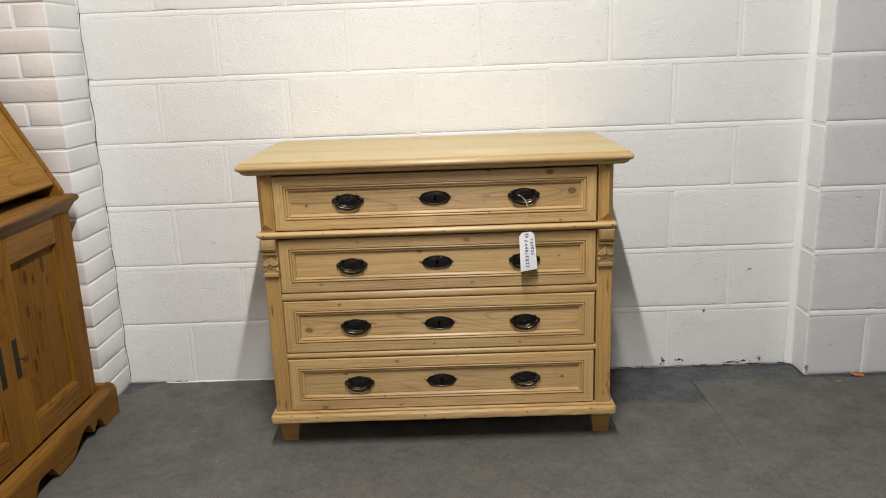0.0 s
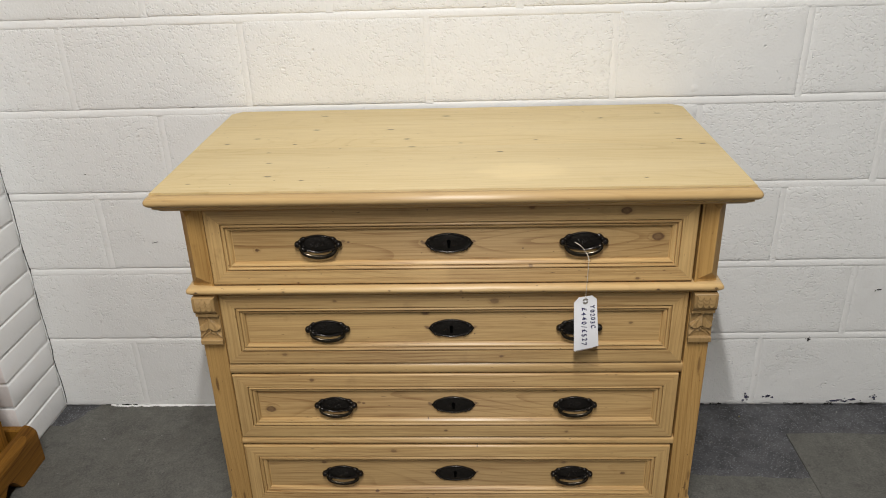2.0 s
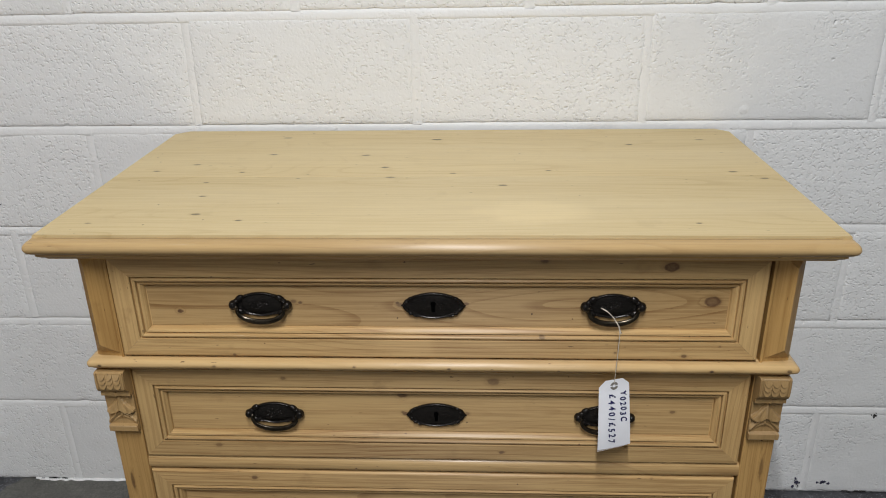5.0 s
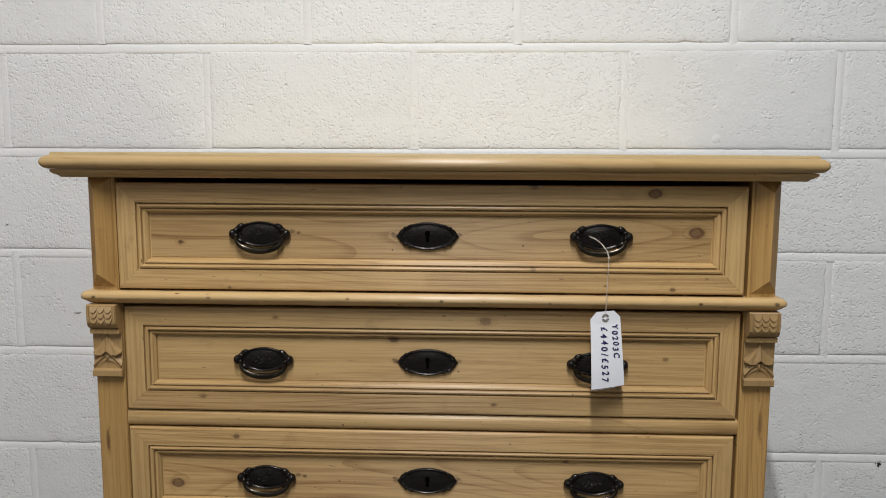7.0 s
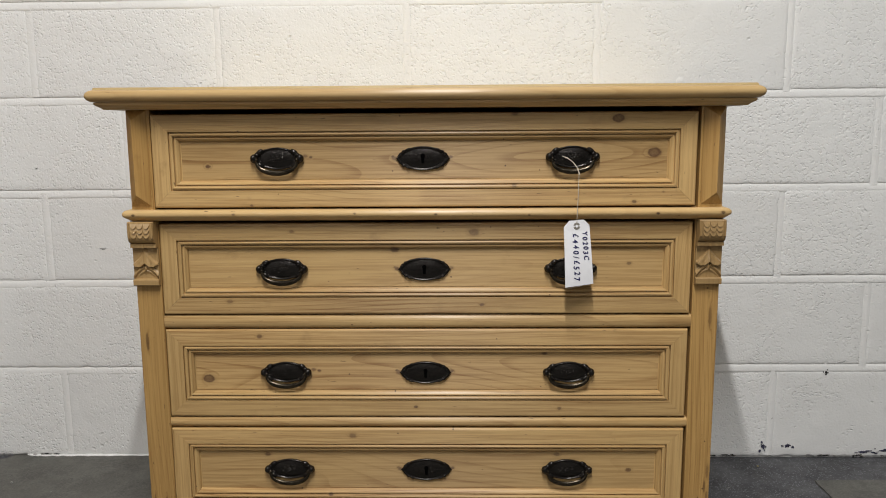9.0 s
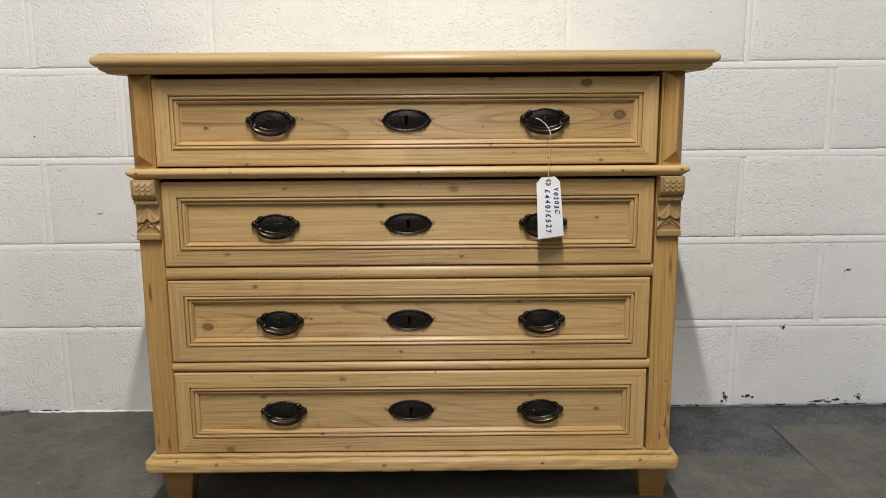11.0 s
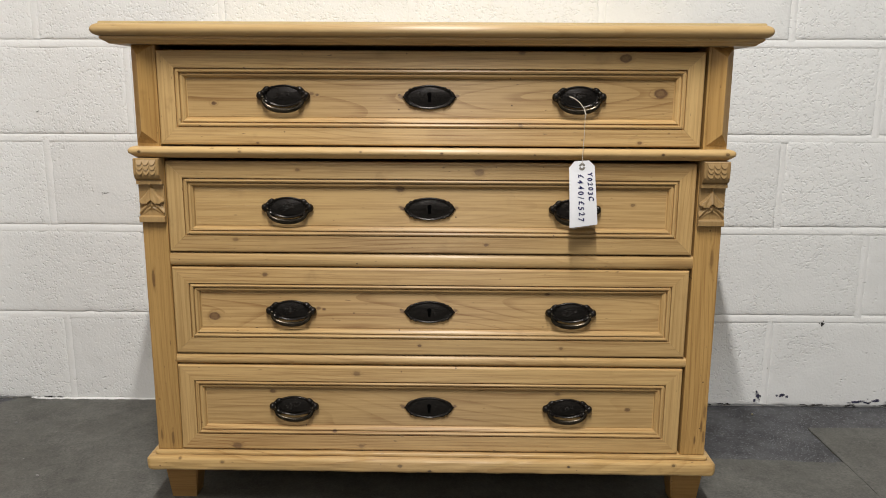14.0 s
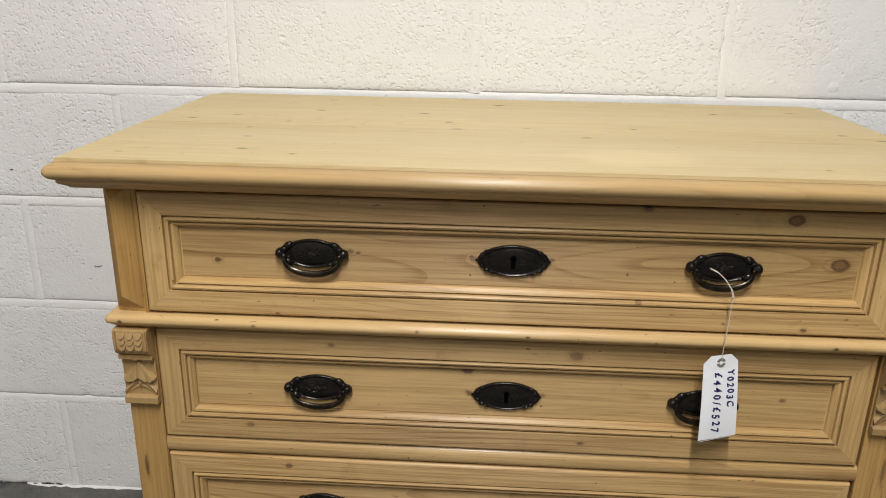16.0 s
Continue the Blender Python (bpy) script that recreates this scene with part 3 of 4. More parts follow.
# waist rail with a rounded nose, and the plain rails between the drawers
bm = bmesh.new()
rail = [(-0.02, 0.7008), (0.004, 0.7008), (0.0085, 0.6995), (0.0115, 0.6965), (0.0125, 0.693), (0.0115, 0.6895), (0.008, 0.6865), (0.003, 0.6825), (0.0, 0.6812), (-0.02, 0.6812)]
loft(bm, skirt(rail, 0.514, 0.558, -0.50, 0.0, 0.006)[::-1])
part("waist_rail", worn(bm, 90, 0.0003, 5), rail_pine, chest, "rounded moulded rail", True)
for z0, z1 in ((0.4855, 0.5090), (0.2995, 0.3170)):
    bm = bmesh.new()
    half = (z1 - z0) / 2
    prof = [(-0.50, z1), (-0.544, z1)] + [(-0.544 - 0.0045 * math.cos(a), (z0 + z1) / 2 + half * 0.93 * math.sin(a)) for a in [radians(80 - 160 * i / 8) for i in range(9)]] + [(-0.544, z0), (-0.50, z0)]
    loft(bm, [[(x, y, z) for y, z in prof] for x in (-0.4705, 0.4705)])
    part("drawer_rail", bm, pine_x, chest, "", False)
bm = bmesh.new()
box(bm, -0.4705, 0.4705, -0.12, -0.09, 0.8665, 0.8722)
part("head_rail", bm, pine_x, chest)

# plinth moulding and feet
plinth_pine = wood("pine plinth with wormed edge", "x", (0.53, 0.355, 0.148), (0.30, 0.168, 0.052), [(-0.39, -0.565, 0.112, 0.0026), (0.0, -0.565, 0.098, 0.0030), (-0.056, -0.565, 0.108, 0.0034), (0.26, -0.565, 0.110, 0.0023), (0.455, -0.565, 0.115, 0.0026), (-0.47, -0.565, 0.118, 0.0019)], wear=0.45, nicks=1.0, knot_colour=(0.035, 0.018, 0.009))
bm = bmesh.new()
pl = [(-0.02, 0.1277), (0.0040, 0.1275), (0.0054, 0.1264), (0.0058, 0.1240), (0.0054, 0.1216), (0.0042, 0.1208), (0.0030, 0.1203), (0.0118, 0.1196), (0.0150, 0.1182), (0.0166, 0.1155), (0.0172, 0.1110), (0.0172, 0.1030), (0.0166, 0.0978), (0.0150, 0.0948), (0.0120, 0.0933), (0.0090, 0.0930), (-0.02, 0.0929)]
loft(bm, skirt(pl, 0.517, 0.551, -0.02, 0.0, 0.009)[::-1])
part("plinth", worn(bm, 90, 0.0009, 8), plinth_pine, chest, "moulded plinth with worn wormholed edge")
for sx in (-1, 1):
    for y0, y1 in ((-0.540, -0.478), (-0.10, -0.04)):
        bm = bmesh.new()
        loops = []
        for z, k in ((0.0, 0.70), (0.003, 0.71), (0.090, 1.0), (0.0927, 1.0)):
            cx, hx = sx * 0.497 + 0.004, 0.0345 * k
            cy, hy = (y0 + y1) / 2 + (0.036 if y0 < -0.3 else 0), 0.031 * k
            loops.append([(cx - hx, cy - hy, z), (cx + hx, cy - hy, z), (cx + hx, cy + hy, z), (cx - hx, cy + hy, z)])
        loft(bm, loops)
        bmesh.ops.bevel(bm, geom=[e for e in bm.edges if abs(e.verts[0].co.z - e.verts[1].co.z) > 0.05], offset=0.002, segments=2, affect="EDGES")
        part("foot", bm, foot_pine, chest, "short tapered foot")


# ---- bronze handles and keyhole plates, one mesh of each ----
def outline(n, a, b, kind):
    """A scrolled oval."""
    pts = []
    for i in range(n):
        t = 2 * math.pi * i / n
        c, s = math.cos(t), math.sin(t)
        x, z = a * c, b * math.copysign(abs(s) ** (1.15 if kind == "pointed" else 1.05), s)
        lobes = 0.0
        bumps = ((27, 7, 0.0016), (13, 5, 0.0010)) if kind == "pointed" else ((32, 8, 0.0022), (50, 6, 0.0008), (14, 6, 0.0012))
        for deg, width, h in bumps:
            for m in (deg, 180 - deg, 180 + deg, 360 - deg):
                d = (math.degrees(t) - m + 180) % 360 - 180
                lobes += h * math.exp(-(d / width) ** 2)
        if kind == "pointed":
            for m in (0, 180):
                d = (math.degrees(t) - m + 180) % 360 - 180
                lobes += 0.0028 * math.exp(-(d / 5) ** 2)
        r = math.hypot(x, z)
        pts.append((x * (1 + lobes / r), z * (1 + lobes / r)))
    return pts


def oval_plate(a, b, kind):
    bm = bmesh.new()
    ring = outline(72, a, b, kind)
    rows = [(1.0, 0.0), (1.0, 0.0022), (0.975, 0.0036), (0.93, 0.0042), (0.885, 0.0036), (0.85, 0.0024), (0.78, 0.0028), (0.6, 0.0040), (0.35, 0.0050), (0.12, 0.0053)]
    loft(bm, [[(x * k, -d, z * k) for x, z in ring] for k, d in rows])
    for i in range(4):
        sx, sz = (1, -1)[i % 2], (1, -1)[i // 2]
        blob(bm, (sx * a * 0.74, -0.0030, sz * b * 0.58), (0.0040, 0.0026, 0.0026), u=8, v=5)
        blob(bm, (sx * a * 0.60, -0.0032, sz * b * 0.74), (0.0048, 0.0024, 0.0018), Euler((0, radians(sx * sz * 25), 0)), 8, 5)
        blob(bm, (sx * a * 0.86, -0.0026, sz * b * 0.26), (0.0028, 0.0024, 0.0020), u=8, v=5)
    return bm


bm = oval_plate(0.0350, 0.0192, "round")
for i in range(4):
    sx, sz = (1, -1)[i % 2], (1, -1)[i // 2]
    blob(bm, (sx * 0.0300, -0.0042, sz * 0.0108), (0.0078, 0.0042, 0.0046), Euler((0, radians(sx * sz * 35), 0)), 8, 6)
    blob(bm, (sx * 0.0350, -0.0046, sz * 0.0062), (0.0046, 0.0044, 0.0042), u=8, v=6)
for k in (-1, 1):
    blob(bm, (k * 0.0395, -0.005, 0.0), (0.0072, 0.0072, 0.0078), u=12, v=8)
    blob(bm, (k * 0.0402, -0.009, 0.001), (0.0052, 0.004, 0.0060), u=10, v=6)
rr = random.Random(9)
for i in range(30):
    a, d = rr.uniform(0, 6.28), rr.uniform(0, 1) ** 0.6
    blob(bm, (0.016 * d * math.cos(a), -0.0050 + 0.0006 * d, 0.0080 * d * math.sin(a)), (0.0020, 0.0019, 0.0016), u=6, v=4)
plate_mesh = mesh_from("handle_plate", bm, bronze, True)

bm = bmesh.new()
pts, rad = [], []
for i in range(25):
    t = i / 24
    a = math.pi * t
    pts.append((-0.0350 * math.cos(a), -0.0085 - 0.0015 * math.sin(a), -0.002 - 0.0228 * math.sin(a) ** 0.75))
    rad.append(0.0024 + 0.0024 * math.sin(a))
tube(bm, pts, rad, 10, 0.6)
for k in (-1, 1):
    blob(bm, (k * 0.035, -0.0085, -0.002), (0.0036, 0.0036, 0.0036), u=8, v=5)
bail_mesh = mesh_from("bail", bm, worn_brass, True)

bm = oval_plate(0.0442, 0.0208, "pointed")
for i in range(10):
    s = (-1, 1)[i % 2]
    blob(bm, (s * (0.007 + 0.0018 * (i // 2)), -0.0048, 0.004 * math.sin(i * 2.1)), (0.0015, 0.0012, 0.0013), u=6, v=4)
key_plate_mesh = mesh_from("keyhole_plate", bm, bronze, True)
# raised black plug: the keyhole's inner shade is its colour
bm = bmesh.new()
head = [(0.0038 * math.cos(radians(a)), 0.0046 + 0.0038 * math.sin(radians(a))) for a in range(-40, 221, 20)]
slot = head + [(-0.0024, -0.0085), (0.0024, -0.0085)]
loft(bm, [[(x, -0.002, z) for x, z in slot], [(x, -0.0062, z) for x, z in slot]])
keyhole_mesh = mesh_from("keyhole", bm, black)

# ---- drawers ----
DRAWER_KNOTS = [
    [(0.395, 0.795, 0.0105), (0.33, 0.853, 0.009), (0.02, 0.868, 0.006), (-0.376, 0.775, 0.0035), (0.155, 0.862, 0.005), (0.155, 0.74, 0.003), (0.361, 0.7115, 0.0032), (0.262, 0.716, 0.0018), (0.41, 0.728, 0.0016), (-0.30, 0.7075, 0.002)],
    [(0.086, 0.658, 0.0085), (-0.055, 0.6262, 0.0075), (0.36, 0.60, 0.003), (-0.35, 0.535, 0.004), (0.10, 0.528, 0.0032), (-0.235, 0.66, 0.003)],
    [(-0.399, 0.388, 0.0095), (0.213, 0.436, 0.005), (0.24, 0.335, 0.003), (-0.02, 0.338, 0.003), (-0.30, 0.470, 0.004)],
    [(-0.136, 0.283, 0.006), (0.370, 0.213, 0.005), (-0.365, 0.137, 0.0085), (-0.13, 0.139, 0.005), (-0.296, 0.243, 0.005), (0.238, 0.243, 0.005), (-0.18, 0.168, 0.003)],
]
# frame profile: (inset, depth behind the face)
MOULD = [(0.0, 0.0025), (0.0012, 0.0006), (0.003, 0.0), (0.0293, 0.0), (0.0297, 0.0050), (0.0315, 0.0048), (0.0322, 0.0002), (0.0345, -0.0006), (0.0368, 0.0006), (0.0375, 0.0056), (0.0390, 0.0058),
         (0.0398, 0.0024), (0.0420, 0.0030), (0.0450, 0.0064), (0.0460, 0.0088), (0.0464, 0.0108), (0.0484, 0.0108)]


def drawer(index):
    z0, z1, w = DRAWERS[index]
    proud = (0.0115, 0.001, 0.0, 0.0015)[index]
    face = FACE - proud
    # lamp sheen painted pale on the top drawer's lower moulding
    pale = [(-0.045, face, 0.725, 0.05, 0.03, 0.03)] if index == 0 else []
    hz = HANDLE_Z[index]
    marks = [(-0.0505, hz - 0.001, 0.0035), (-0.054, hz + 0.002, 0.0022), (0.0455, hz + 0.001, 0.003)] + ([(-0.206, hz + 0.004, 0.003), (-0.196, hz + 0.002, 0.0022)] if index in (0, 2) else [])
    knots = [(x, face + 0.004, z, r * (0.8 if r > 0.004 else 1.0)) for x, z, r in DRAWER_KNOTS[index] + marks]
    pine = wood("drawer pine along x", "x", PINE_LIGHT, PINE_DARK, knots, pale, knot_colour=(0.095, 0.043, 0.020))
    straight = wood("drawer rail pine along x", "x", PINE_LIGHT, PINE_DARK, knots, pale, ring=760.0, wave=70.0, contrast=0.85, wear=0.32, knot_colour=(0.095, 0.043, 0.020))
    x0, x1 = -w - (0.002, 0.003, 0.003, 0.003)[index], w - (0.002, 0.0, 0.0005, 0.001)[index]
    bm = bmesh.new()
    box(bm, x0 + 0.0482, x1 - 0.0482, face + 0.0101, face + 0.0205, z0 + 0.0482, z1 - 0.0482)
    box(bm, x0 + 0.012, x1 - 0.012, face + 0.020, -0.06, z0 + 0.004, z1 - 0.006)
    body = part("drawer", bm, pine, chest, ("top drawer front overhung by the chest top", "", "", "")[index])

    def strip(name, along, ends, material):
        bm = bmesh.new()
        rows = []
        prof = [(0.0, 0.021)] + MOULD + [(0.0484, 0.021)]
        for side in (0, 1):
            rows.append([ends(side, i, d) for i, d in prof])
        loft(bm, rows, True, True)
        part(name, bm, material, body)

    g = 0.00012
    strip("rail", "x", lambda s, i, d: ((x0 + i + g, x1 - i - g)[s], face + d, z1 - i), straight)
    strip("rail", "x", lambda s, i, d: ((x0 + i + g, x1 - i - g)[s], face + d, z0 + i), straight)
    strip("stile", "z", lambda s, i, d: (x0 + i, face + d, (z0 + i + g, z1 - i - g)[s]), pine_z)
    strip("stile", "z", lambda s, i, d: (x1 - i, face + d, (z0 + i + g, z1 - i - g)[s]), pine_z)
    back = face + 0.0099
    for hx in (-0.2540, 0.2550) if index == 0 else (-0.2555, 0.2565):
        piece("handle_plate", plate_mesh, (hx, back, hz), body, 0, "dark bronze scrolled oval back plate")
        piece("bail", bail_mesh, (hx, back, hz), body, 0, "swinging bronze bail rubbed bright")
    piece("keyhole_plate", key_plate_mesh, (-0.002, back, hz - 0.001), body, 0, "dark bronze oval keyhole plate")
    piece("keyhole", keyhole_mesh, (-0.002, back, hz - 0.001), body)


for i in range(4):
    drawer(i)

# ---- price tag hanging from the upper handle ----
TAG_X, TAG_Z = 0.2605, 0.6715
tag = thing("price_tag", (TAG_X, -0.577, TAG_Z - 0.105), "white card price tag with blue handwriting, tied to a drawer handle", "tag")


def tag_place(u, v, lift=0.0):
    """u across, v down from the tag's eyelet."""
    a, u = radians(-2.9), u * (1.05 + 1.1 * v)
    x, z = u * math.cos(a) - v * math.sin(a), -v * math.cos(a) - u * math.sin(a)
    y = -0.5765 - 0.010 * math.sin(min(1.0, max(0, v) / 0.105) * math.pi * 0.55) + 1.2 * (u * u) + 0.24 * u
    return (TAG_X + x, y - lift, TAG_Z + z)


bm = bmesh.new()
edge = [(-0.0125, -0.010), (0.0125, -0.010), (0.0215, 0.000)] + [(0.0215, 0.101 * i / 12) for i in range(1, 13)] + [(0.010, 0.1025), (-0.010, 0.104), (-0.0215, 0.105)] + [(-0.0215, 0.105 - 0.105 * i / 12) for i in range(1, 13)]
loft(bm, [[tag_place(u, v, l) for u, v in edge] for l in (0.0, 0.0005)], False, False)
cols = [-0.0215, -0.0125, 0.0, 0.0125, 0.0215]
for lift in (0.0, 0.0005):
    grid = [[bm.verts.new(tag_place(u, (-0.010 if abs(u) < 0.02 else 0.0) if r == 0 else (0.102 - 0.05 * u) * r / 12, lift)) for u in cols] for r in range(13)]
    for a, b in zip(grid, grid[1:]):
        for i in range(4):
            bm.faces.new((a[i], a[i + 1], b[i + 1], b[i]))
bmesh.ops.remove_doubles(bm, verts=bm.verts, dist=0.0001)
part("card", bm, card, tag)
bm = bmesh.new()
ring = [[tag_place(r * math.cos(2 * math.pi * k / 20), r * 1.1 * math.sin(2 * math.pi * k / 20), l) for k in range(20)] for r, l in ((0.0058, 0.0005), (0.0056, 0.0011), (0.0022, 0.0012), (0.0020, 0.0006))]
loft(bm, ring, False, False)
part("eyelet", bm, eyelet_grey, tag, "grey fibre reinforcing ring")
# black disc in place of the shade inside the eyelet
bm = bmesh.new()
blob(bm, tag_place(0, 0, 0.0006), (0.0021, 0.0004, 0.0022), u=10, v=5)
part("eyelet_hole", bm, black, tag)


def written(words, size, u, v, spread):
    """Handwriting that runs down the card."""
    curve = bpy.data.curves.new("words", "FONT")
    curve.body, curve.size, curve.offset, curve.shear = words, size, 0.0001, 0.1
    curve.space_character = spread
    ob = bpy.data.objects.new("words", curve)
    mesh = bpy.data.meshes.new_from_object(ob)
    bpy.data.objects.remove(ob)
    out = bmesh.new()
    for k in (-1, 0, 1):
        old = len(out.verts)
        out.from_mesh(mesh)
        out.verts.ensure_lookup_table()
        for vert in out.verts[old:]:
            x, y = vert.co.x, vert.co.y
            vert.co = tag_place(u + y + 0.0006 * math.sin(x * 300) + 0.00032 * k, v + x + 0.00032 * k, 0.0009 + 0.00004 * k)
    bpy.data.meshes.remove(mesh)
    part("writing", out, ink, tag, "blue handwriting")


written("Y0203C", 0.0112, 0.0088, 0.010, 1.42)
written("£440/£527", 0.0122, -0.0072, 0.012, 1.56)

bm = bmesh.new()
tube(bm, [(TAG_X, -0.577, TAG_Z), (TAG_X + 0.0004, -0.5775, TAG_Z + 0.02), (TAG_X + 0.0012, -0.5790, TAG_Z + 0.05), (TAG_X + 0.002, -0.5785, TAG_Z + 0.0885)], 0.00055, 6)
up = [(TAG_X + 0.002, -0.5785, TAG_Z + 0.0885), (TAG_X - 0.001, -0.576, TAG_Z + 0.099), (TAG_X - 0.008, -0.570, TAG_Z + 0.109), (TAG_X - 0.016, -0.564, TAG_Z + 0.1155), (TAG_X - 0.024, -0.5600, TAG_Z + 0.118)]
tube(bm, up, 0.0005, 6)
tube(bm, [(x + 0.0015, y - 0.001, z - 0.0015) for x, y, z in up[:-1]] + [up[-1]], 0.0005, 6)
blob(bm, (TAG_X + 0.002, -0.5787, TAG_Z + 0.0885), (0.0014, 0.0014, 0.0016), u=8, v=5)
part("string", bm, twine, tag, "thin pale cotton string")

# ---- bureau beside the brick pier ----
bureau = thing("bureau", (-1.46, -0.76, 0.0), "brown pine bureau with sloping fall front, cupboard doors and shaped plinth", "bureau")
BF, BR, BL, BB = -1.188, -0.31, -1.21, -1.74      # front, right side, left side, back
for y in (BR - 0.022, BL):
    bm = bmesh.new()
    loop = [(BB, 0.02), (BF - 0.004, 0.02), (BF - 0.004, 0.799), (BF - 0.010, 0.814), (-1.452, 1.292), (BB, 1.292)]
    loft(bm, [[(x, yy, z) for x, z in loop] for yy in (y, y + 0.022)])
    bmesh.ops.bevel(bm, geom=list(bm.edges), offset=0.002, segments=1, affect="EDGES")
    part("side_panel", bm, dark_pine_z, bureau)
bm = bmesh.new()
box(bm, BB, -1.452, BL, BR, 1.292, 1.312, 0.004, 2)
part("top", bm, dark_pine_y, bureau)
bm = bmesh.new()
box(bm, BB, BB + 0.012, BL + 0.022, BR - 0.022, 0.05, 1.29)
part("back_panel", bm, dark_pine_y, bureau)
# waist moulding
bm = bmesh.new()
prof = [(-0.05, 0.794), (0.012, 0.794), (0.020, 0.790), (0.024, 0.781), (0.021, 0.772), (0.012, 0.765), (0.008, 0.755), (0.003, 0.746), (0.0, 0.739), (-0.05, 0.739)]
loft(bm, [[(BB, BL - d, z), (BF + d, BL - d, z), (BF + d, BR + d * 1.4, z), (BB, BR + d * 1.4, z)] for d, z in prof])
part("waist_moulding", bm, dark_pine_y, bureau, "", True)
# cupboard front: fixed stiles, rail, two framed doors
for y0, y1 in ((BR - 0.040, BR - 0.002), (BL + 0.002, BL + 0.040)):
    bm = bmesh.new()
    box(bm, BF - 0.02, BF, y0, y1, 0.10, 0.752, 0.002, 1)
    part("front_stile", bm, dark_pine_z, bureau)
MID = (BR + BL) / 2

knotty_z = wood("knotty brown pine upright", "z", (0.275, 0.127, 0.021), (0.070, 0.027, 0.005), [(0, -0.60, 0.60, 0.009), (0, -0.56, 0.585, 0.006), (0, -0.50, 0.612, 0.010), (0, -0.485, 0.56, 0.006), (0, -0.555, 0.47, 0.006),
    (0, -0.615, 0.50, 0.007), (0, -0.62, 0.335, 0.008), (0, -0.60, 0.375, 0.006), (0, -0.95, 0.56, 0.009), (0, -0.90, 0.40, 0.008)], ring=120, rough=0.5, sheen=0.14, wear=0.55, contrast=0.72, wave=70.0, flat="x", oval=0.4, knot_colour=(0.05, 0.017, 0.004))


def bureau_door(y0, y1, key):
    bm = bmesh.new()
    box(bm, BF - 0.018, BF - 0.0125, y0 + 0.06, y1 - 0.06, 0.18, 0.68)
    door = part("door", bm, knotty_z, bureau, "framed cupboard door with a knotty panel")
    for a, b in ((y0, y0 + 0.072), (y1 - 0.072, y1)):
        bm = bmesh.new()
        box(bm, BF - 0.02, BF + 0.003, a, b, 0.118, 0.748, 0.0025, 2)
        part("door_stile", bm, dark_pine_z, door)
    for a, b in ((0.118, 0.196), (0.662, 0.748)):
        bm = bmesh.new()
        box(bm, BF - 0.02, BF + 0.0028, y0 + 0.0721, y1 - 0.0721, a, b, 0.0025, 2)
        part("door_rail", bm, dark_pine_y, door)
    # sloped lining of the panel opening
    bm = bmesh.new()
    a0, a1, b0, b1 = y0 + 0.072, y1 - 0.072, 0.196, 0.662
    loft(bm, [[(BF + dx, a0 + k, b0 + k), (BF + dx, a1 - k, b0 + k), (BF + dx, a1 - k, b1 - k), (BF + dx, a0 + k, b1 - k)] for dx, k in ((0.0, -0.001), (0.0, 0.003), (-0.008, 0.006), (-0.013, 0.009))], False, False)
    part("panel_moulding", bm, dark_pine_z, door)
    y = y1 - 0.050 if key < 0 else y0 + 0.022
    bm = bmesh.new()
    box(bm, BF + 0.0028, BF + 0.0042, y - 0.012, y + 0.012, 0.345, 0.460, 0.0006, 1)
    part("lock_plate", bm, iron, door, "tall dark iron lock plate")
    if key > 0:
        bm = bmesh.new()
        tube(bm, [(BF + 0.002, y, 0.403), (BF + 0.028, y, 0.402)], 0.0022, 8)
        ring = [(BF + 0.028 + 0.0005 * math.sin(a), y + 0.0085 * math.cos(a), 0.402 + 0.0085 * math.sin(a) - 0.0) for a in [2 * math.pi * i / 20 for i in range(21)]]
        loops = []
        for i, p in enumerate(ring):
            a = 2 * math.pi * i / 20
            out = Vector((0, math.cos(a), math.sin(a)))
            loops.append([Vector(p) + out * (0.0016 * math.cos(b)) + Vector((0.0016 * math.sin(b), 0, 0)) for b in [2 * math.pi * k / 6 for k in range(6)]])
        loft(bm, loops, False, False)
        part("key", bm, iron, door, "old iron key left in the lock")


bureau_door(MID + 0.0015, BR - 0.0415, 1)
bureau_door(BL + 0.0415, MID - 0.0015, -1)
# plinth with shaped lower edge
bm = bmesh.new()


def plinth_edge(t):
    """Height of the lower edge along the front, t from either end in metres."""
    t = min(t, (BR - BL + 0.12) - t)
    if t < 0.115:
        return 0.0
    if t < 0.16:
        return 0.050 * math.sin((t - 0.115) / 0.045 * math.pi / 2)
    if t < 0.235:
        return 0.05 - 0.028 * math.sin((t - 0.16) / 0.075 * math.pi) ** 2 if t < 0.2 else 0.022 + 0.043 * math.sin((t - 0.2) / 0.035 * math.pi / 2)
    if t < 0.37:
        return 0.065 - 0.060 * math.sin((t - 0.235) / 0.135 * math.pi / 2) ** 2
    if t < 0.44:
        return 0.005 + 0.0 * t
    return min(0.05, 0.005 + 0.05 * math.sin(min(1, (t - 0.44) / 0.05) * math.pi / 2))


length = BR - BL + 0.12
front, n = -1.152, 120
rows = []
for i in range(n + 1):
    t = length * i / n
    y = BR + 0.068 - t
    e = plinth_edge(t)
    rows.append([(front, y, e), (front, y, 0.090), (front - 0.002, y, 0.098), (front - 0.007, y, 0.105), (front - 0.015, y, 0.111), (front - 0.03, y, 0.115), (front - 0.03, y, e)])
loft(bm, rows)
part("plinth", bm, dark_pine_y, bureau, "shaped plinth with scalloped lower edge")
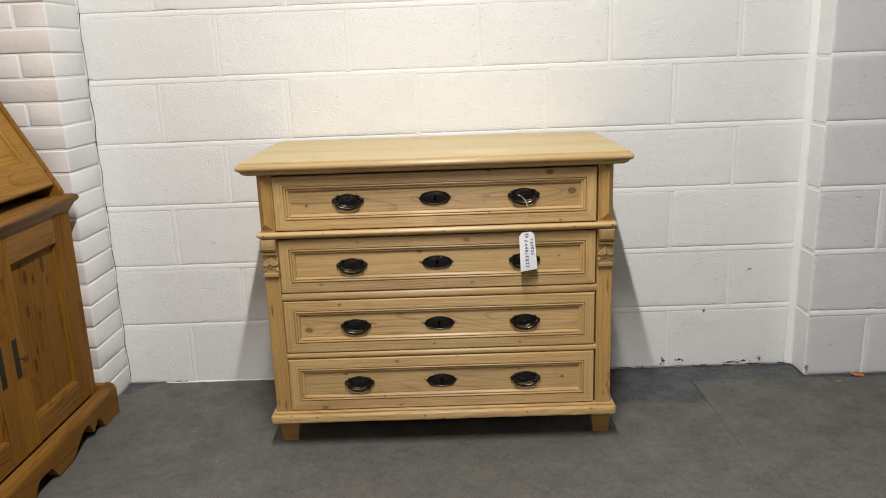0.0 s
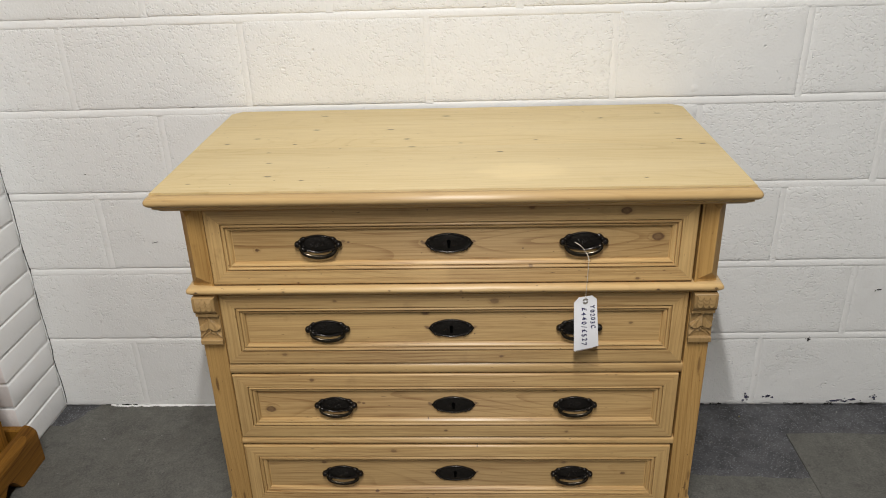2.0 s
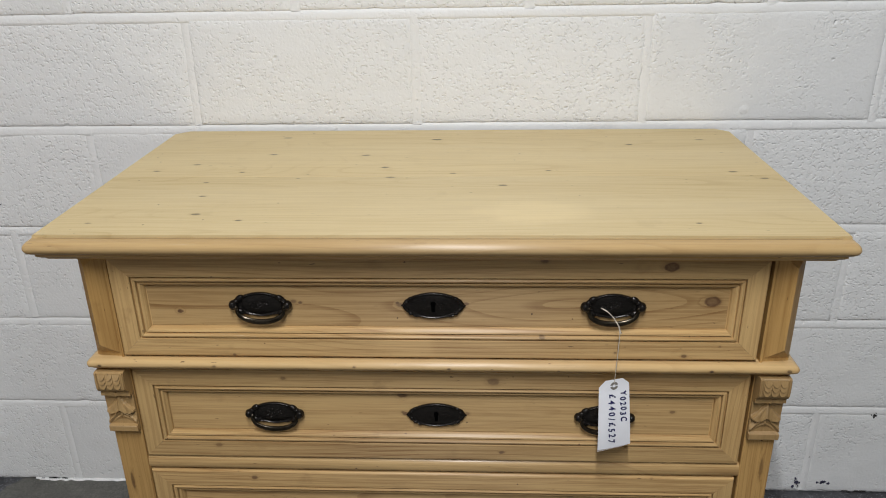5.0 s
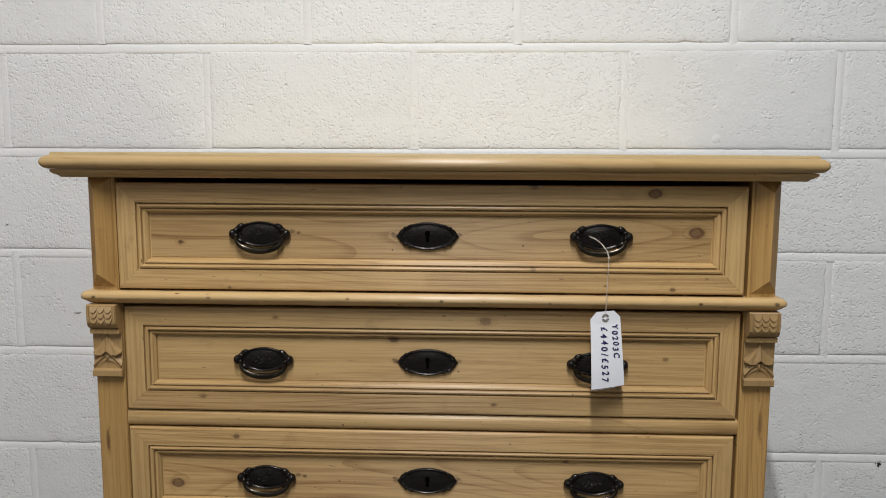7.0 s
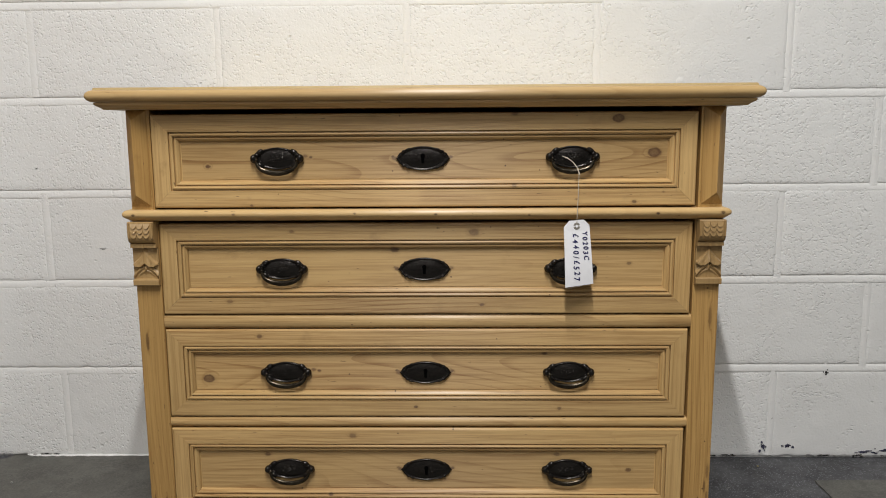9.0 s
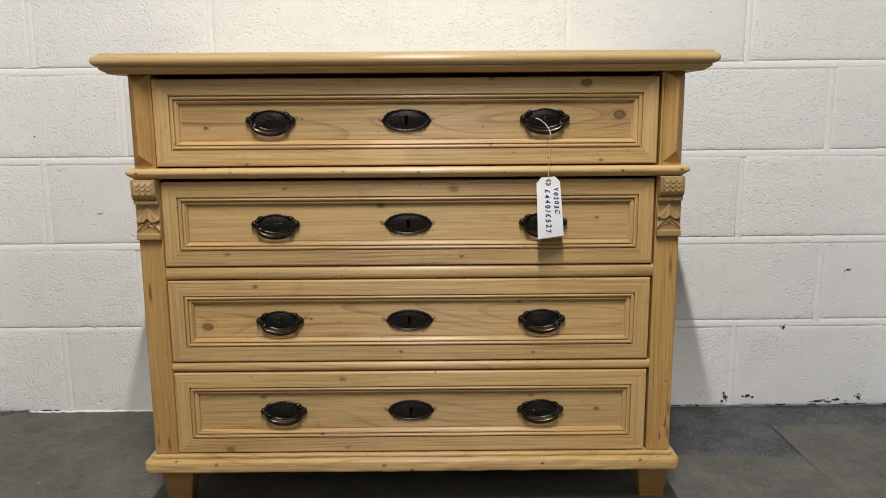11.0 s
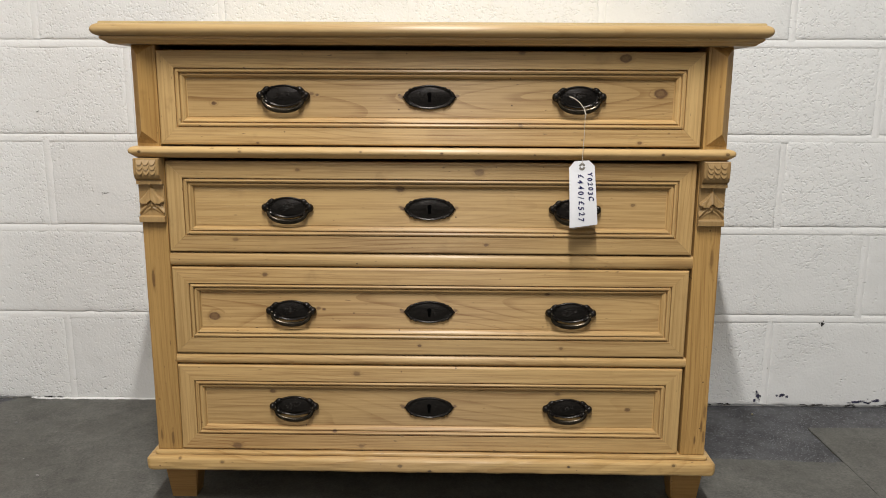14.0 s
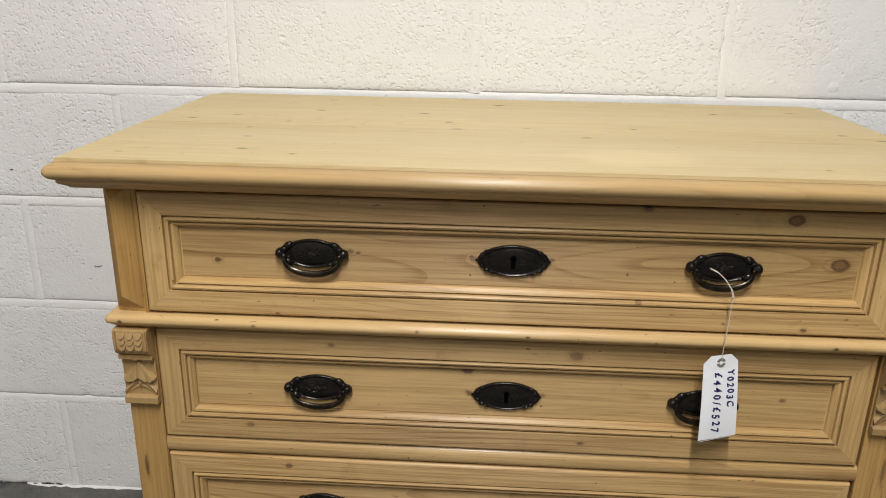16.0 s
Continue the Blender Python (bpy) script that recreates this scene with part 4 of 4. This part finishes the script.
for y in (BR + 0.045, BL - 0.052):
    bm = bmesh.new()
    box(bm, BB, front - 0.0302, y, y + 0.0225, 0.0, 0.113, 0.003, 1)
    part("plinth_side", bm, dark_pine_z, bureau)
# unseen board and back strip, added to keep light out from under the plinth
bm = bmesh.new()
box(bm, BB + 0.004, front - 0.034, BL + 0.001, BR - 0.001, 0.092, 0.108)
part("bottom_board", bm, dark_pine_y, bureau)
bm = bmesh.new()
box(bm, BB - 0.002, BB + 0.0035, BL - 0.02, BR + 0.02, 0.0, 0.09)
part("back_rail", bm, dark_pine_y, bureau)
# sloping fall: frame with a bevelled raised field
SL0, SL1 = Vector((BF - 0.012, 0, 0.832)), Vector((-1.452, 0, 1.285))
run = (SL1 - SL0).normalized()
out = Vector((run.z, 0, -run.x))


def on_fall(y, along, lift):
    p = SL0 + run * along + out * lift
    return (p.x, y, p.z)


FL = (SL1 - SL0).length
ya, yb = BL + 0.024, BR - 0.024
bm = bmesh.new()
def fall_loop(k, lift):
    low = k * 1.5
    return [on_fall(ya + k, 0.004 + low, lift), on_fall(yb - k, 0.004 + low, lift), on_fall(yb - k, FL - 0.004 - k, lift), on_fall(ya + k, FL - 0.004 - k, lift)]
loft(bm, [fall_loop(0, -0.030), fall_loop(0, -0.010), fall_loop(0.003, -0.007), fall_loop(0.052, -0.006), fall_loop(0.054, -0.012), fall_loop(0.062, -0.013), fall_loop(0.066, -0.020)], True, False)
fall = part("fall_front", bm, fall_pine_y, bureau, "sloping orange pine fall")
bm = bmesh.new()
loft(bm, [fall_loop(0.0665, -0.026), fall_loop(0.0665, -0.0205), fall_loop(0.095, -0.015)], True, True)
part("fall_panel", bm, fall_pine_y, fall)
bm = bmesh.new()
box(bm, -1.45, BF - 0.006, BL + 0.022, BR - 0.022, 0.777, 0.793)
part("desk_board", bm, dark_pine_y, bureau)

# ---- marks and scraps ----
def spot(name, mat, x, y, z, rx, rz, seed, facing, label, category, group=""):
    """A small irregular chip or mark on the wall or the floor."""
    r = random.Random(seed)
    bm = bmesh.new()
    n = 18
    lots = 1 if facing == "floor" else 7
    for j in range(lots):
        k = 1.0 if lots == 1 else (0.5, 0.3, 0.26, 0.2, 0.16, 0.14, 0.1)[j]
        ox, oz = (0, 0) if j == 0 else (r.uniform(-1.3, 1.3) * rx, r.uniform(-1.0, 1.0) * rz)
        ring = [(ox + k * rx * math.cos(2 * math.pi * i / n) * r.uniform(0.5, 1.2), oz + k * rz * math.sin(2 * math.pi * i / n) * r.uniform(0.5, 1.2)) for i in range(n)]
        if facing == "wall":
            lift = 0.0010 + 0.00006 * j
            loft(bm, [[(x + a, y + 0.001, z + b) for a, b in ring], [(x + a, y - lift, z + b) for a, b in ring]])
        else:
            loft(bm, [[(x + a, y + b, z) for a, b in ring], [(x + a * 0.9, y + b * 0.9, z + 0.0035) for a, b in ring]])
    return whole(name, bm, mat, label, category, place=(x, y, z), group=group)


for i, (x, z, rx, rz) in enumerate(((0.981, 0.224, 0.006, 0.007), (1.141, 0.380, 0.006, 0.0045), (-0.98, 0.745, 0.003, 0.0022))):
    spot("nail_hole", dark_hole, x, -0.0005, z, rx, rz, i, "wall", "small dark hole in the white block wall", "hole", "holes in the block wall")
faint = plain("grey scuffed paint", (0.34, 0.33, 0.32), 0.7)
spot("scuff", faint, -0.83, 0.0, 0.545, 0.007, 0.003, 2, "wall", "faint grey scuff on the white block wall", "scuff")
for i, (x, z, rx, rz) in enumerate(((0.897, 0.030, 0.014, 0.009), (0.835, 0.027, 0.010, 0.013), (0.60, 0.036, 0.006, 0.006), (1.20, 0.024, 0.010, 0.009), (1.09, 0.013, 0.030, 0.005), (1.14, 0.016, 0.022, 0.006))):
    spot("paint_chip", blue_paint, x, -0.0005, z, rx, rz, 20 + i, "wall", "dark blue paint chip low on the wall", "chip", "blue chips low on the wall")
spot("paint_chip", blue_paint, PILLAR_X + 0.004, PILLAR_Y - 0.0005, 0.028, 0.006, 0.018, 31, "wall", "dark blue chip at the pillar's foot", "chip", "blue chips low on the wall")
for i, (x, rx, rz) in enumerate(((0.70, 0.03, 0.0022), (-0.62, 0.012, 0.002), (1.17, 0.04, 0.003), (0.99, 0.03, 0.0022), (-1.02, 0.03, 0.003), (1.28, 0.02, 0.004), (0.76, 0.012, 0.003), (1.07, 0.015, 0.003))):
    spot("wall_chip", dark_hole, x, -0.0005, 0.003, rx, rz, 40 + i, "wall", "dark chipped paint along the foot of the wall", "chip", "chips along the foot of the wall")
bm = bmesh.new()
blob(bm, (0.587, 0.001, 0.9435), (0.0125, 0.0026, 0.0115), u=16, v=8)
whole("paint_lump", bm, joint_paint, "round lump of white paint on the block wall", "lump", smooth=True, place=(0.587, 0.0, 0.9435))
bm = bmesh.new()
strip = [(-0.024, 0.004, 0.010), (-0.012, -0.003, 0.006), (0.002, -0.001, 0.0045), (0.014, 0.003, 0.002), (0.022, -0.004, 0.001)]
loft(bm, [[(1.507 + x, -0.135 + y + w, z + up) for w, up in ((-0.007, 0.0), (0.001, 0.0015), (0.007, 0.003), (0.007, 0.0036), (0.001, 0.0022), (-0.007, 0.0006))] for x, y, z in strip])
whole("orange_scrap", bm, orange, "torn curled orange scrap on the grey floor", "scrap", place=(1.507, -0.135, 0.0))
spot("dry_scrap", straw, 1.418, -0.178, 0.0, 0.012, 0.006, 5, "floor", "dry pale scrap on the grey floor", "scrap")
for i, (x, y) in enumerate(((0.80, -0.06), (1.22, -0.08), (1.28, -0.33), (-0.83, -0.42), (-0.70, -0.62), (-1.02, -0.16))):
    spot("floor_crumb", straw if i < 2 else faint, x, y, 0.0, 0.0028, 0.0019, 60 + i, "floor", "small pale crumb on the grey floor", "crumb", "crumbs on the floor")

# ---- wall pieces: blocks, joints and bricks ----
rb = random.Random(12)


def block_mesh(width, height, seed, coat, depth=0.03):
    """A block whose painted edges are rounded and uneven; its front lies at y = 0, its middle at the origin."""
    r = random.Random(seed)
    w, h = width / 2, height / 2
    nx, nz = max(2, int(width / 0.018)), 10
    ring = [(-w + width * i / nx, -h) for i in range(nx)] + [(w, -h + height * i / nz) for i in range(nz)] + [(w - width * i / nx, h) for i in range(nx)] + [(-w, h - height * i / nz) for i in range(nz)]
    waves = [(r.uniform(12, 190), r.uniform(0, 6.28), r.uniform(0.3, 1.0)) for _ in range(7)]
    bm = bmesh.new()
    loops = [[] for _ in range(6)]
    for x, z in ring:
        wob = sum(a * math.sin(f * (x + 1.7 * z) + o) for f, o, a in waves) / 7
        e0 = 0.0006 + 0.0012 * wob + r.uniform(-0.0004, 0.0004) + (r.uniform(0.0, 0.004) if r.random() < 0.06 else 0.0)
        for loop, (e, y) in zip(loops, ((0.0, depth), (0.0, 0.0036), (0.0010, 0.0020), (0.0036, 0.0009), (0.0085, 0.0002), (0.018, 0.0))):
            e = e + (e0 if y < 0.01 else 0)
            loop.append((x * (1 - e / w), y, z * (1 - e / h)))
    loft(bm, loops, False, True)
    return mesh_from("block", bm, coat, True)


BLOCKS = {}


CLIMB = 0.0038      # the courses rise a little to the east


def block(x0, x1, z0, z1, y, parent, coat):
    w, h = round(x1 - x0, 4), round(z1 - z0, 4)
    key = (w, h, rb.randrange(4) if abs(w - 0.444) < 0.02 else 0, coat.name)
    if key not in BLOCKS:
        BLOCKS[key] = block_mesh(w, h, len(BLOCKS), coat)
    piece("block", BLOCKS[key], ((x0 + x1) / 2, y + rb.uniform(-0.0006, 0.0006), (z0 + z1) / 2 + (CLIMB * (x0 + x1) / 2 - 0.0015 if z0 > 0.01 else 0)), parent)


def block_wall(x_from, x_to, y, starts, parent, coat, pitch=0.4525):
    joints = bmesh.new()
    for c in range(len(COURSES) - 1):
        z0, z1 = COURSES[c], COURSES[c + 1]
        x = starts[c] if c < len(starts) else starts[c % 2]
        cuts = [x_from]
        while x < x_to - 0.03:
            if x > x_from + 0.03:
                cuts.append(x + rb.uniform(-0.004, 0.004))
            x += pitch
        cuts.append(x_to)
        for a, b in zip(cuts, cuts[1:]):
            block(round(a + (0.0055 if a > x_from else 0), 3), round(b - (0.0055 if b < x_to else 0), 3), z0 + (0.0065 if c else 0), z1 - 0.0065, y, parent, coat)
        for a in cuts[1:-1]:
            rows = []
            fill = rb.choice((0.0002, 0.0007, 0.0013))
            for i in range(13):
                z = z0 + 0.004 + (z1 - z0 - 0.008) * i / 12
                j = rb.uniform(-0.0007, 0.0007)
                rows.append([(a - 0.0135, y + 0.004, z), (a - 0.0075, y + fill + 0.0003 + j, z), (a, y + fill + 0.0002 + j, z), (a + 0.0070, y + fill + 0.0002 - j, z), (a + 0.0130, y + 0.004, z)])
            loft(joints, rows, False, False, False)
        if c:
            n = int((x_to - x_from) / 0.03)
            rows = []
            for i in range(n + 1):
                px = x_from + (x_to - x_from) * i / n
                j = rb.uniform(-0.0006, 0.0006)
                zc = z0 + CLIMB * px - 0.0015
                rows.append([(px, y + 0.006, zc - 0.0165), (px, y + 0.0007 + j * 0.5, zc - 0.0125), (px, y + 0.0004 + j * 0.7, zc - 0.0070), (px, y + 0.0010 + j * 0.7, zc + 0.0005), (px, y + 0.0024, zc + 0.0062), (px, y + 0.006, zc + 0.0100)])
            loft(joints, rows, False, False, False)
    for f in joints.faces:
        f.smooth = True
    part("mortar", joints, joint_paint, parent, "struck white painted mortar joints", True)


block_wall(PIER_X - 0.03, PILLAR_X - 0.026, 0.0, (-0.955, -0.743, -0.968, -0.749, -0.968, -0.748), wall_north, block_paint)
# thick filled joint in the corner beside the pillar
bm = bmesh.new()
rows = []
for i in range(61):
    z = 3.07 * i / 60
    rows.append([(PILLAR_X + 0.012, -0.012, z), (PILLAR_X - 0.0026, -0.011, z), (PILLAR_X - 0.0045, -0.0045, z), (PILLAR_X - 0.0105, -0.0008 + rb.uniform(-0.0006, 0.0006), z), (PILLAR_X - 0.022, 0.0004 + rb.uniform(-0.0005, 0.0005), z), (PILLAR_X - 0.030, 0.0026, z)])
loft(bm, rows, False, False, False)
part("corner_joint", bm, joint_paint, wall_north, "thick painted corner joint", True)

# crack where the blocks meet the brick pier
bm = bmesh.new()
rows = []
for i in range(60):
    z = 0.01 + i * 0.027
    x = PIER_X + 0.003 + 0.0018 * math.sin(i * 0.9) + rb.uniform(-0.0015, 0.0015)
    w = 0.0002 + 0.0009 * rb.random()
    rows.append([(x - w, -0.0016, z), (x + w, -0.0016, z), (x + w, 0.004, z), (x - w, 0.004, z)])
loft(bm, rows)
part("crack", bm, dark_hole, wall_north, "thin dark crack beside the pier")

# pillar of blocks
bm = bmesh.new()
box(bm, PILLAR_X + 0.006, EAST, PILLAR_Y + 0.0072, 0.0, -0.004, TOP)
pillar = whole("pillar", bm, joint_paint, "white painted concrete block pillar", "pillar", "structure")
# front blocks take a greyer tone than the pillar's side
block_wall(PILLAR_X + 0.0005, EAST, PILLAR_Y, (1.54, 1.765), pillar, pillar_front_tone)
bm = bmesh.new()
rows = []
for k in range(len(COURSES) - 1):
    z0, z1 = COURSES[k] + (0.005 if k else 0), COURSES[k + 1] - 0.005
    for z in (z0, z0 + 0.004, z1 - 0.004, z1):
        x = PILLAR_X - (0.0005 if z in (z0, z1) else 0.003)
        rows.append([(x + 0.01, PILLAR_Y + 0.0025, z), (x + 0.0015, PILLAR_Y + 0.0025, z), (x, PILLAR_Y + 0.0045, z), (x, 0.004, z)])
loft(bm, rows, False, False, False)
part("pillar_side", bm, block_paint, pillar)

# brick pier in the corner
bm = bmesh.new()
box(bm, WEST, PIER_X - 0.0034, PIER_Y + 0.0034, 0.006, -0.004, TOP)
pier = whole("brick_pier", bm, brick_paint, "white painted brick pier in the corner", "pier", "structure")


def brick_mesh(w, d, h, seed):
    """A brick with soft worn edges: right side at x = 0, front at y = 0."""
    r = random.Random(seed)
    bm = bmesh.new()
    box(bm, -w, 0, 0, d, 0, h, 0.0055, 3)
    for v in bm.verts:
        v.co += Vector((r.uniform(-1, 1), r.uniform(-1, 1), r.uniform(-1, 1))) * 0.0009
    mesh = mesh_from("brick", bm, (brick_paint, pink_front))
    for f in mesh.polygons:
        # faces turned to the front get the pinker colour
        f.material_index = 1 if f.normal.y < -0.8 else 0
        f.use_smooth = True
    return mesh


heads = [brick_mesh(0.104, 0.222, 0.0722, i) for i in range(3)]
stretch_bricks = [brick_mesh(0.216, 0.222, 0.0722, 5 + i) for i in range(3)]
inner = [brick_mesh(0.216, 0.10, 0.0722, 9 + i) for i in range(3)]
for c in range(38):
    z = 0.002 + c * 0.0772
    row = heads if c % 2 else stretch_bricks
    jx, jy = rb.uniform(-0.0015, 0.0015), rb.uniform(-0.0015, 0.0015)
    piece("brick", rb.choice(row), (PIER_X + jx, PIER_Y + jy, z), pier)
    x = PIER_X - (0.104 if c % 2 else 0.216) - 0.009
    while x - 0.216 > WEST - 0.1:
        piece("brick", rb.choice(inner), (x, PIER_Y + rb.uniform(-0.0015, 0.0015), z), pier)
        x -= 0.225
